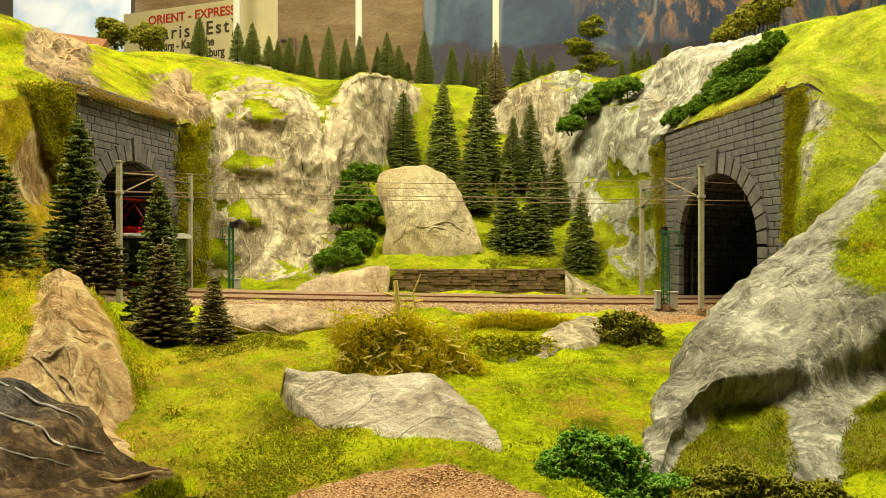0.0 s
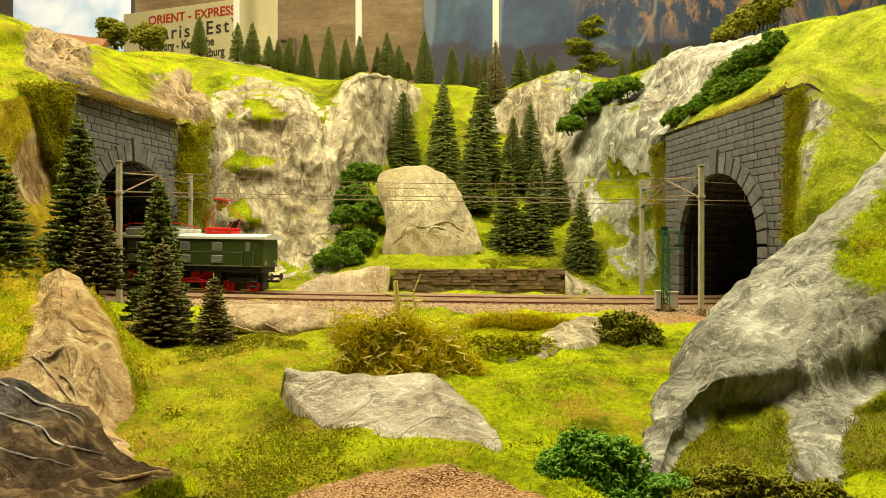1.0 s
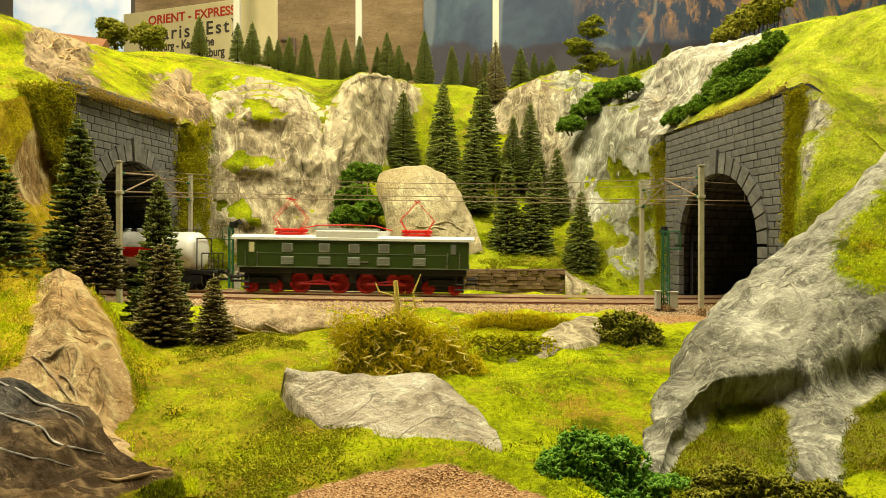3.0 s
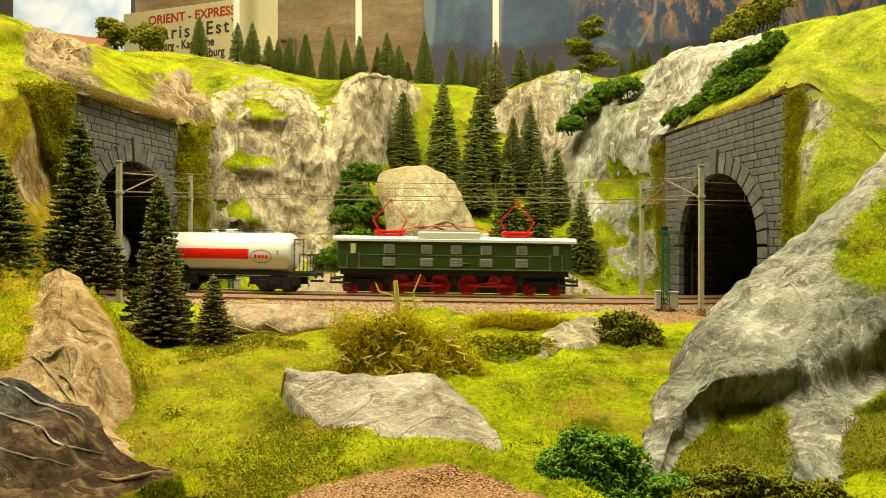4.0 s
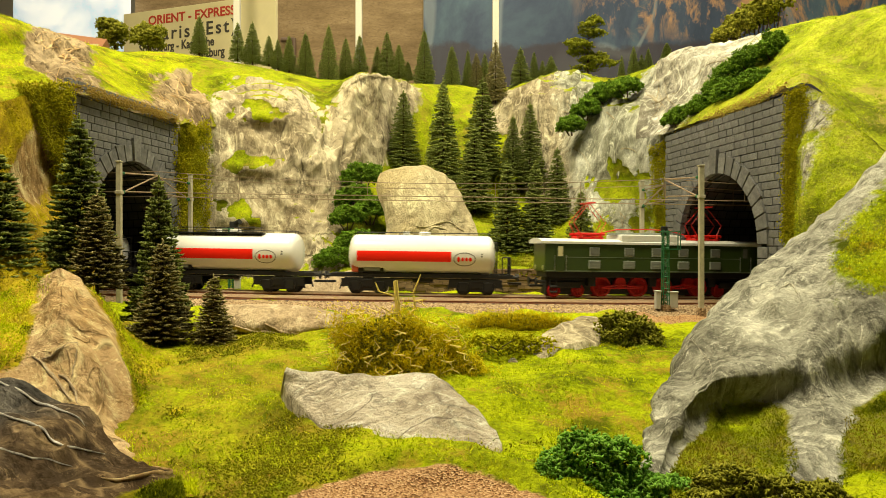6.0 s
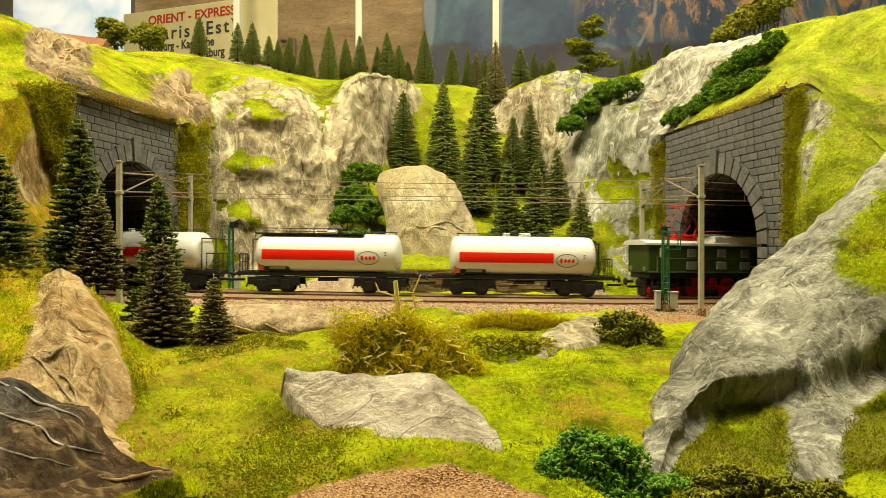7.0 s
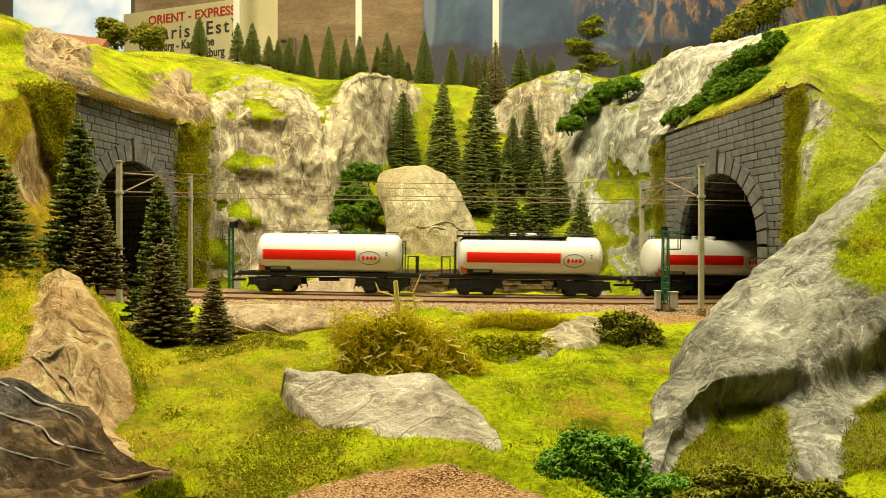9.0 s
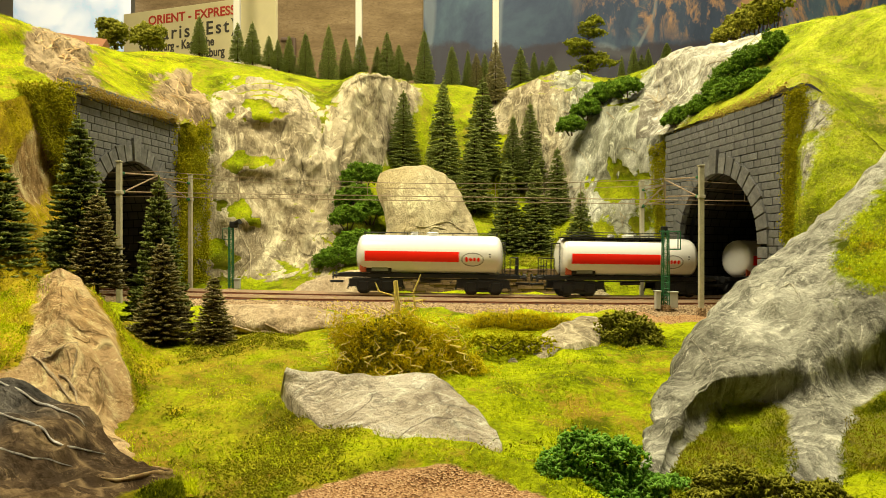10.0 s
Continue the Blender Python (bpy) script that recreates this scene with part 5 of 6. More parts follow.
def blob_points(rng, blobs, n):
    """Points near the skins of several ellipsoid clumps, uneven and gappy."""
    out = []
    total = sum(b[3] * b[4] + b[3] * b[5] for b in blobs)
    for x, y, z, a, b, c in blobs:
        k = max(20, int(n * (a * b + a * c) / total))
        d = rng.normal(size=(k, 3))
        d /= np.linalg.norm(d, axis=1, keepdims=True)
        d[:, 2] = np.where(d[:, 2] < -0.5, -d[:, 2], d[:, 2])
        lump = np.array([noise.noise(Vector(p) * 2.6 + Vector((x, y, z))) for p in d])
        r = (0.80 + 0.42 * lump + rng.normal(0, 0.07, k))[:, None]
        out.append(np.array([x, y, z]) + d * np.array([a, b, c]) * r)
    return np.concatenate(out)


def bush(name, place, blobs, n, size, material, label, category="bush", group="", seed=1, form=(1, 1, 1), wood=None):
    """blobs: centre and radii relative to the foot."""
    t = thing(name, place, label, category, group)
    rng = np.random.default_rng(seed)
    pts = blob_points(rng, blobs, n)
    flakes("foliage", pts, rng.uniform(0.6, 1.4, len(pts)) * size, material, t, rng, form=form)
    bm = bmesh.new()
    for x, y, z, a, b, c in blobs:
        rod(bm, (x * 0.3, y * 0.3, -2), (x, y, z), 0.9, 0.4, 6)
        for k in range(4):
            d = Vector(rng.normal(size=3)).normalized()
            rod(bm, (x, y, z), (x + d.x * a * 0.8, y + d.y * b * 0.8, z + abs(d.z) * c * 0.8), 0.4, 0.2, 5)
    part("branchwork", bm, wood or M_BARK, t)
    return t


def sprigs(places, axes, sizes, flat, rng, out):
    """Collect needle sprigs that point along their axes."""
    for p, a, k in zip(places, axes, sizes):
        q = Vector(a).to_track_quat("X", "Z").to_matrix() @ Matrix.Rotation(rng.normal(0, flat), 3, "X")
        out[0].append(tuple(p))
        out[1].append(np.array(q))
        out[2].append(k)


def fir_variant(height, width, seed, material, tight):
    """A model fir: trunk, and whorls of boughs with needle sprigs. tight: 1 for a bottle brush, 0 for spreading boughs."""
    rng = np.random.default_rng(seed)
    t = thing("fir_tree", (0, 0, 0), "dark green model fir tree", "tree", "fir trees")
    part("trunk", rods(((0, 0, -4), (0, 0, height * 0.97), height * 0.02, 0.3, 8)), M_BARK, t)
    out = ([], [], [])
    levels = int(height / 3.3)
    for i in range(levels):
        u = i / levels
        z = height * ((0.05 if tight else 0.10) + (0.93 if tight else 0.88) * u)
        r = width / 2 * ((1 - u ** 1.25) ** 0.85 if tight else (1 - u) ** 0.8) * rng.uniform(0.9, 1.08) + 1.2
        count = int(7 + r * (0.95 if tight else 0.8))
        for k in range(count):
            a = (k + rng.uniform(-0.35, 0.35)) * math.tau / count + i * 0.9
            reach = r * (rng.uniform(0.84, 1.08) if tight else rng.uniform(0.76, 1.12))
            d = Vector((math.cos(a), math.sin(a), 0))
            side = Vector((-d.y, d.x, 0))
            rise = rng.uniform(-2.2, 2.2)
            steps = max(2, int(reach / 2.6))
            for m in range(steps):
                f = reach * (m + 1) / steps
                if f < reach * 0.25 and reach > 6:
                    continue
                # boughs sag, and their tips lift again
                sag = -0.36 * f + (0.10 if tight else 0.22) * f * f / max(reach, 1)
                p = d * f + Vector((0, 0, z + rise + sag))
                tip = m == steps - 1
                grow = 1.15 if tight else 1.45
                sprigs([p], [d + Vector((0, 0, (0.5 if tip else 0.1) + rng.normal(0, 0.3)))], [rng.uniform(1.1, 1.7) * grow], 1.1, rng, out)
                for w in (-1, 1):
                    fan = d * 0.75 + side * w * rng.uniform(0.5, 0.95) + Vector((0, 0, rng.normal(0.15, 0.4)))
                    sprigs([p + side * w * 0.9], [fan], [rng.uniform(0.8, 1.4) * grow], 1.2, rng, out)
    for k in range(9):
        a = k * 2.4
        sprigs([(0, 0, height * (0.95 + 0.006 * k))], [(math.cos(a) * 0.45, math.sin(a) * 0.45, 1)], [1.5], 0.5, rng, out)
    flakes("crown", out[0], out[2], material, t, rng, np.array(out[1]), form=(1.25, 0.95, 0.9))
    return t


FIRS = {
    "slim": (fir_variant(100, 36, 1, M_FIR, 1), 100, 36),
    "full": (fir_variant(100, 46, 2, M_FIR, 1), 100, 46),
    "slender": (fir_variant(100, 42, 3, M_FIR, 1), 100, 42),
    "old": (fir_variant(90, 48, 4, M_FIR_OLD, 1), 90, 48),
}
FIRS["bough"] = (fir_variant(96, 44, 5, M_FIR, 0), 96, 44)
FIRS["bough_dull"] = (fir_variant(80, 44, 6, M_FIR_OLD, 0), 80, 44)
USED = set()


def fir(kind, place, height, width, label="dark green model fir tree on the grassy slope"):
    """Set a fir of a given height and width at its foot."""
    model, h, w = FIRS[kind]
    m = pose(place[0] * MM, place[1] * MM, place[2] * MM, 0, 0, (place[0] * 7.3) % 360)
    if kind in USED:
        ob = copy_thing(model, m)
    else:
        ob = model
        ob.matrix_basis = m
        USED.add(kind)
    ob.scale = (width / w, width / w, height / h)
    tagged(ob, label)
    return ob


NEAR = "dark green model fir tree at the foot of the mossy slope"
fir("bough", (-261, -220, 7.0), 98, 54, NEAR)
fir("bough", (-232.8, -180, 28.5), 104, 44, NEAR)
fir("bough_dull", (-214.2, -195, 20.0), 62, 36, "small dull brown-green fir tree on the spur")
fir("bough", (-179.9, -185, -1.7), 94, 37, NEAR)
fir("bough_dull", (-167.9, -210, -10.2), 62, 36, "dull brown-green fir tree at the foot of the spur")
fir("bough_dull", (-137.4, -210, -15.0), 46, 26, "small dull fir tree beside the rock ledge")
MID = "dark green model fir tree in the grassy gully"
for kind, place, height, width in (
        ("slim", (-50.1, 280, 146.7), 98, 40), ("full", (0, 250, 129.7), 124, 44), ("slender", (50.1, 280, 138.1), 124, 50),
        ("slender", (37, 210, 90.3), 100, 44), ("slender", (85.8, 250, 135.2), 74, 28), ("slim", (106.6, 250, 124.8), 100, 36), ("bough", (69.3, 140, 34.6), 105, 40),
        ("bough", (100.3, 145, 34.5), 106, 38), ("slim", (132.1, 200, 74.2), 88, 33), ("full", (144.5, 120, 21.9), 86, 38)):
    fir(kind, place, height, width * 1.06, MID)
RIDGE = "small dark green fir tree on the ridge"
for kind, place, height, width in (
        ("slim", (-334.9, 360, 312.2), 52, 24), ("full", (-284.8, 370, 306.9), 52, 24), ("slender", (-267, 380, 304.7), 58, 26), ("slim", (-246.4, 390, 304.0), 42, 20),
        ("full", (-247.1, 450, 313.7), 45, 20), ("slim", (-226, 430, 303.9), 54, 22), ("slender", (-201.9, 430, 292.2), 70, 30), ("full", (-170.9, 450, 295.1), 84, 32),
        ("slim", (-152.2, 500, 308.1), 66, 26), ("full", (-130, 500, 308.1), 70, 30), ("slim", (-104.4, 520, 312.6), 54, 22), ("slender", (-87.6, 500, 306.3), 78, 32),
        ("full", (-69, 500, 306.3), 58, 30), ("slim", (-56.8, 540, 317.1), 30, 18), ("full", (-28.7, 480, 293.1), 88, 34), ("slim", (14.2, 500, 295.7), 66, 28), ("slender", (40.3, 540, 304.3), 62, 20),
        ("old", (54, 540, 304.3), 56, 30), ("old", (74.4, 390, 252.8), 86, 36), ("slender", (110.7, 400, 264.5), 68, 34), ("slim", (68.3, 550, 306.5), 56, 22), ("slim", (148.6, 550, 319.4), 46, 18),
        ("slender", (176.3, 550, 319.4), 40, 26), ("slim", (163.8, 560, 321.6), 32, 16), ("slim", (289.3, 540, 322.6), 34, 12), ("full", (305.9, 530, 320.3), 48, 22), ("slender", (329.5, 530, 320.3), 46, 20), ("slim", (350.3, 500, 334.6), 32, 22), ("slim", (324, 550, 324.9), 36, 18)):
    fir(kind, place, height, width, RIDGE)


# broad-leaved and pine trees on the ridge
def round_tree(place, height, width, material, label, seed):
    t = thing("broadleaf_tree", place, label, "tree")
    rng = np.random.default_rng(seed)
    part("trunk", rods(((0, 0, -4), (0, 0, height * 0.5), 1.6, 1.0, 8), ((0, 0, height * 0.4), (width * 0.2, 0, height * 0.7), 0.8, 0.4, 6), ((0, 0, height * 0.4), (-width * 0.22, 2, height * 0.65), 0.8, 0.4, 6)), M_BARK, t)
    blobs = [(rng.uniform(-0.28, 0.28) * width, rng.uniform(-0.2, 0.2) * width, height * rng.uniform(0.22, 0.72), width * 0.27, width * 0.27, height * 0.22) for k in range(10)]
    pts = blob_points(rng, blobs, 2400)
    flakes("crown", pts, rng.uniform(1.8, 3.2, len(pts)), material, t, rng)


round_tree((-428.3, 310, 302.0), 46, 44, M_BUSH_OLIVE, "round olive-brown broadleaf tree on the hilltop", 31)
round_tree((-384.7, 310, 299.8), 44, 44, M_BUSH_OLIVE, "bushy olive-brown broadleaf tree on the hilltop", 32)


def pine(place, height, width, seed):
    t = thing("pine_tree", place, "layered olive-green pine tree on the ridge", "tree")
    rng = np.random.default_rng(seed)
    part("trunk", rods(((0, 0, -4), (1, 0, height * 0.95), 2.0, 0.6, 8)), M_BARK, t)
    blobs = []
    for k in range(13):
        u = k / 12
        blobs.append((rng.uniform(-0.34, 0.34) * width * (1.1 - 0.7 * u), rng.uniform(-0.2, 0.2) * width, height * (0.14 + 0.84 * u), width * (0.30 - 0.14 * u), width * 0.24, height * 0.06))
    bm = bmesh.new()
    for x, y, z, a, b, c in blobs:
        rod(bm, (0, 0, z - 4), (x, y, z), 0.6, 0.3, 5)
    part("limbs", bm, M_BARK, t)
    pts = blob_points(rng, blobs, 3000)
    flakes("crown", pts, rng.uniform(1.6, 3.0, len(pts)), M_PINE, t, rng)


pine((208.7, 410, 292.6), 82, 76, 33)

# bushes
BACKB = "dark green leafy bush climbing the gully"
for i, (place, r, h) in enumerate((((-92.5, 185, 112.9), 26, 30), ((-102.7, 140, 66.8), 20, 26), ((-79.4, 150, 73.2), 20, 30), ((-106.9, 105, 22.4), 28, 26), ((-91.2, 120, 38.5), 24, 28), ((-99.7, 165, 89.4), 22, 28))):
    bush("bush", place, [(0, 0, h * 0.5, r * 0.8, r * 0.6, h * 0.5), (-r * 0.5, -3, h * 0.35, r * 0.5, r * 0.5, h * 0.4), (r * 0.5, -2, h * 0.5, r * 0.5, r * 0.5, h * 0.45)], 4200, 1.5, M_BUSH, BACKB, group="green bushes", seed=40 + i)
TOPB = "dark green bush on the brow above the tunnel"
for i, (place, r, h) in enumerate((((231.9, 66, 163.7), 24, 26), ((247.3, 40, 169.0), 26, 28), ((260, 5, 171.9), 26, 34), ((273.7, -10, 179.9), 24, 30), ((277.8, 50, 196.6), 30, 38), ((292.5, 40, 209.4), 32, 36), ((301, 20, 217.0), 20, 34), ((260.6, 40, 182.8), 24, 30))):
    r, h = r * 0.85, h * 0.82
    bush("bush", place, [(0, 0, h * 0.45, r * 0.8, r * 0.7, h * 0.5), (-r * 0.5, -3, h * 0.3, r * 0.5, r * 0.5, h * 0.4), (r * 0.5, 2, h * 0.5, r * 0.5, r * 0.5, h * 0.4)], 3600, 1.4, M_BUSH, TOPB, group="green bushes", seed=60 + i)
for i, (place, r, h) in enumerate((((150.8, 210, 179.0), 20, 24), ((171.3, 220, 197.9), 22, 26), ((197, 230, 217.9), 26, 28), ((213.2, 200, 221.9), 22, 24), ((185.5, 240, 213.0), 20, 24))):
    bush("bush", place, [(0, 0, h * 0.45, r * 0.8, r * 0.7, h * 0.5), (-r * 0.5, -3, h * 0.3, r * 0.5, r * 0.5, h * 0.4)], 2800, 1.7, M_BUSH, "green bush between the pale rocks", group="green bushes", seed=80 + i)
for i, (place, r, h) in enumerate((((319.9, 180, 272.7), 18, 24), ((335.8, 180, 277.8), 22, 36), ((351.8, 180, 284.2), 24, 40), ((369.6, 170, 289.0), 24, 58), ((361.4, 180, 286.8), 22, 40))):
    bush("shrub", place, [(0, 0, h * 0.55, r * 0.9, r * 0.7, h * 0.45), (-r * 0.5, -3, h * 0.4, r * 0.5, r * 0.5, h * 0.3), (r * 0.4, 0, h * 0.8, r * 0.5, r * 0.5, h * 0.3)], 1300, 2.4, M_BUSH_OLIVE, "olive shrub on the hilltop against the backdrop", group="hilltop shrubs", seed=90 + i)

ROLL = random.Random(9)


def wiry_bush(place, a, b, h, twigs, size, label, seed, lean=0.0):
    """A dome of thin crooked wires with fine tufts, over a darker leafy core that stands for inner shade."""
    t = thing("yellow_bush", place, label, "bush", "yellow bushes")
    rng = np.random.default_rng(seed)
    spots, turns, sizes = [], [], []
    for k in range(twigs):
        az, up = rng.uniform(0, math.tau), rng.uniform(0.0, 1.0)
        c = math.sqrt(1 - up * up)
        lump = 0.86 + 0.55 * noise.noise(Vector((math.cos(az) * c * 2.2, math.sin(az) * c * 2.2, up * 2.2 + seed)))
        tip = Vector((a * c * math.cos(az), b * c * math.sin(az), h * up)) * lump * rng.uniform(0.8, 1.12)
        tip.z *= 1 - lean * max(0.0, tip.x / a)
        root = tip * rng.uniform(0.35, 0.6) + Vector((0, 0, -2))
        d = (tip - root)
        for m in range(7):
            f = (m + 1) / 7
            bend = noise.noise_vector(Vector((k * 1.7, f * 2.5, seed))) * size * 4.5
            p = root + d * f + bend
            ax = d.normalized() * 0.25 + Vector(rng.normal(0, 0.8, 3))
            spots.append(tuple(p))
            turns.append(np.array(Vector(ax).to_track_quat("X", "Z").to_matrix()))
            sizes.append(size * rng.uniform(0.7, 1.5))
    flakes("foliage", spots, sizes, M_BUSH_YELLOW, t, rng, np.array(turns), form=(1.4, 0.34, 0.4))
    n = twigs
    d = rng.normal(size=(n, 3))
    d /= np.linalg.norm(d, axis=1, keepdims=True)
    d[:, 2] = np.abs(d[:, 2])
    core = d * np.array([a, b, h]) * rng.uniform(0.45, 0.75, (n, 1))
    core[:, 2] *= 1 - lean * np.maximum(0, core[:, 0] / a)
    # Olive leaves colour the bush's inside dark, as its shadow.
    flakes("inner_foliage", core, rng.uniform(0.6, 1.3, n) * size, M_BUSH_OLIVE, t, rng)


wiry_bush((-24, -268, -20.5), 43, 20, 45, 4200, 1.0, "ochre-yellow wiry bush with dry twigs in the meadow", 101, 0.35)
wiry_bush((4, -262, -19), 24, 15, 19, 700, 0.95, "low ochre-yellow wiry bush beside the taller one", 103, 0.5)
wiry_bush((44, -168, -4.5), 36, 9, 11, 800, 1.0, "low ochre-yellow ground bush below the track", 102)
wiry_bush((78, -165, -4.5), 18, 7, 6, 260, 0.9, "low ochre-yellow ground bush below the track", 104)
bush("olive_bush", (31, -230, -16.3), [(0, 0, 5, 26, 10, 10), (20, 6, 5, 18, 10, 8)], 1400, 1.2, M_BUSH_LIME, "low yellow-green bush in the meadow", seed=103)
bush("olive_bush", (112.3, -195, -23.4), [(0, 0, 15, 20, 15, 16), (-14, 0, 9, 12, 11, 10), (13, 0, 12, 13, 12, 12)], 3600, 1.5, M_BUSH_OLIVE, "rounded olive-green bush at the meadow's edge", seed=104)
bush("green_bush", (50.2, -395, -41.1), [(0, 0, 12, 15, 12, 13), (-11, -3, 8, 9, 9, 10), (11, 0, 13, 9, 10, 10), (2, -8, 4, 14, 8, 8), (16, -4, 4, 8, 8, 8)], 7000, 1.1, M_BUSH_JADE, "rich green leafy bush by the meadow", seed=105)
bush("green_bush", (74.2, -400, -40.3), [(0, 0, 5, 10, 8, 6), (8, -2, 3, 8, 6, 5)], 2600, 1.05, M_BUSH_JADE, "low green leafy bush by the meadow", seed=106)
bush("olive_bush", (95.3, -410, -37.7), [(0, 0, 6, 14, 8, 8), (14, 0, 4, 10, 8, 6), (-10, -4, 3, 8, 7, 5), (28, 0, 3, 10, 7, 6)], 4600, 1.05, M_BUSH_OLIVE, "olive-brown bush in the long grass", seed=107)


def cover(source, x, y, rx, ry, n, size, material, label, seed, gap=0.0):
    """Low leafy cover that follows the ground within a ragged patch."""
    pts, rock = TERRAIN[source]
    rng = np.random.default_rng(seed)
    p = pts.reshape(-1, 3)
    rag = np.array([noise.noise(Vector(q) * 0.05) + 0.6 * noise.noise(Vector(q) * 0.14) for q in p])
    inside_patch = np.hypot((p[:, 0] - x) / rx, (p[:, 1] - y) / ry) + rag * 0.9 < 1 - gap
    p = p[inside_patch & (rock.reshape(-1) < 0.5)]
    at = p[rng.integers(0, len(p), n)] + rng.normal(0, 1.0, (n, 3)) * np.array([1.2, 1.2, 0.6]) + np.array([0, 0, 0.5])
    foot = at.mean(axis=0)
    t = thing("ground_cover", foot, label, "ground cover", "ground cover", "stuff")
    flakes("foliage", at - foot, rng.uniform(0.5, 1.4, n) * size, material, t, rng)


cover("ground_valley", -68, -380, 34, 62, 11000, 0.5, M_MOSS_AND_SHADE, "dark olive mossy ground cover in the hollow", 108)
cover("ground_valley", -120, -212, 50, 26, 5000, 0.65, M_MOSS_AND_SHADE, "dark olive ground cover beneath the firs", 109)
cover("ground_valley", 75, -375, 40, 26, 2200, 0.7, M_MOSS_AND_SHADE, "dark olive ground cover around the green bush", 110)
cover("ground_valley", 20, -185, 90, 30, 6000, 0.7, M_BUSH_LIME, "yellow-green ground cover below the track", 111)
# These two patches put the gully firs' shadow into leaf colour.
cover("ground_cliffs", 105, 130, 60, 70, 9000, 0.9, M_MOSS_AND_SHADE, "dark olive cover laid as the shade of the gully firs", 112)
cover("ground_cliffs", 30, 260, 60, 60, 7000, 1.0, M_MOSS_AND_SHADE, "olive cover laid as tree shade in the upper gully", 113, 0.1)
cover("ground_west_spur", -150, -300, 60, 90, 6000, 0.5, M_MOSS_AND_SHADE, "olive moss tufts along the spur", 114, 0.2)
cover("ground_east_slab", 150, -360, 90, 60, 2500, 0.4, M_MOSS_AND_SHADE, "olive moss tufts below the slab", 115, 0.2)


def dead_stem():
    t = thing("dead_stem", (-22.6, -264, -0.7), "dry straw-coloured dead stem rising from the bush", "branch")
    part("stem", rods(((0, 0, -8), (-1, 0, 14), 1.6, 1.5, 8), ((-1, 0, 14), (-2.4, 0, 30.5), 1.5, 1.2, 8)), M_TWIG, t)
    for a, b in (((-1.5, 0, 22), (-11, -1, 25)), ((-11, -1, 25), (-13, -1, 30)), ((-1, 0, 12), (-10, -3, 17)), ((0, -1, 10), (8, -2, 16)), ((8, -2, 16), (7, -2, 26)), ((7, -2, 24), (11, -2, 34)), ((8, -2, 20), (14, -3, 21)), ((5, -2, 14), (13, -4, 9)), ((0, -1, 8), (-22, -6, 4))):
        part("twig", rods((a, b, 0.55, 0.3, 6)), M_TWIG, t)
    # bare crooked twigs all over the bush
    for k in range(90):
        az, up = ROLL.uniform(math.pi, math.tau), ROLL.uniform(0.05, 0.95)
        c = math.sqrt(1 - up * up)
        a = Vector((41 * c * math.cos(az) - 1.4, 20 * c * math.sin(az) - 4, 41 * up - 20)) * 0.98
        b = a + Vector((ROLL.uniform(-6, 6), ROLL.uniform(-2, 0), ROLL.uniform(-2, 4)))
        e = b + Vector((ROLL.uniform(-4, 4), ROLL.uniform(-1, 1), ROLL.uniform(-1, 4)))
        part("twig", rods((a, b, 0.32, 0.25, 5), (b, e, 0.25, 0.14, 5)), M_TWIG, t)


dead_stem()


# ivy beside the portals
def ivy(name, a, b, c, d, n, size, label, seed, thick=5, material=None):
    """Leaves hung over the quad a, b, c, d."""
    rng = np.random.default_rng(seed)
    a, b, c, d = (np.array(p, dtype=float) for p in (a, b, c, d))
    u, v = rng.uniform(0, 1, (n, 1)), rng.uniform(0, 1, (n, 1))
    p = (a * (1 - u) + b * u) * (1 - v) + (d * (1 - u) + c * u) * v
    k = np.array([noise.noise(Vector(q) * 0.06) + 0.5 * noise.noise(Vector(q) * 0.16) for q in p])
    rim = np.minimum(np.minimum(u, 1 - u), np.minimum(v, 1 - v) * 2)[:, 0]
    keep = rim * 5 + k > 0.12
    p, k, n = p[keep], k[keep], int(keep.sum())
    nor = np.cross(b - a, d - a)
    nor /= np.linalg.norm(nor)
    p = p + nor * (k * thick * 2 + rng.normal(0, 1.0, n))[:, None] + (rng.normal(0, 1.6, (n, 3)))
    foot = p.mean(axis=0)
    foot[2] = p[:, 2].min()
    t = thing(name, foot, label, "ivy", "ivy by the portals")
    flakes("leaves", p - foot, rng.uniform(0.7, 1.4, n) * size, material or M_IVY, t, rng)


ivy("ivy", (-258.4, 44, 166.0), (-239.6, 106, 182.3), (-236.1, 95, 5.6), (-255.8, 40, 14.0), 13000, 1.1, "olive-brown ivy hanging beside the tunnel portal", 121)
ivy("ivy", (-289, -148, 160), (-275, -104, 169), (-271, -98, 86), (-276, -122, 90), 14000, 0.9, "olive-brown ivy hanging over the portal's edge", 122, 3)
ivy("ivy", (244.1, -128, 162.8), (251.7, -142, 161.3), (238.1, -154, 50.3), (240, -130, 50.4), 9000, 0.85, "olive-brown ivy hanging beside the tunnel portal", 123, 2)
ivy("ivy", (209.7, 95, 148.9), (225.7, 80, 158.1), (229.1, 66, 12.8), (213.9, 80, 23.3), 7000, 1.1, "dark ivy climbing the rock by the portal", 124, 4)
ivy("dry_grass_fringe", (-273, -104, 169), (-250, 46, 170), (-250, 46, 164), (-273, -104, 163), 2600, 0.9, "brown dry grass fringe along the portal's top", 125, 1.5, M_STRAW)
ivy("dry_grass_fringe", (224, 78, 161), (244, -126, 163), (244, -126, 157), (224, 78, 156), 2200, 0.9, "brown dry grass fringe along the portal's top", 126, 1.5, M_STRAW)


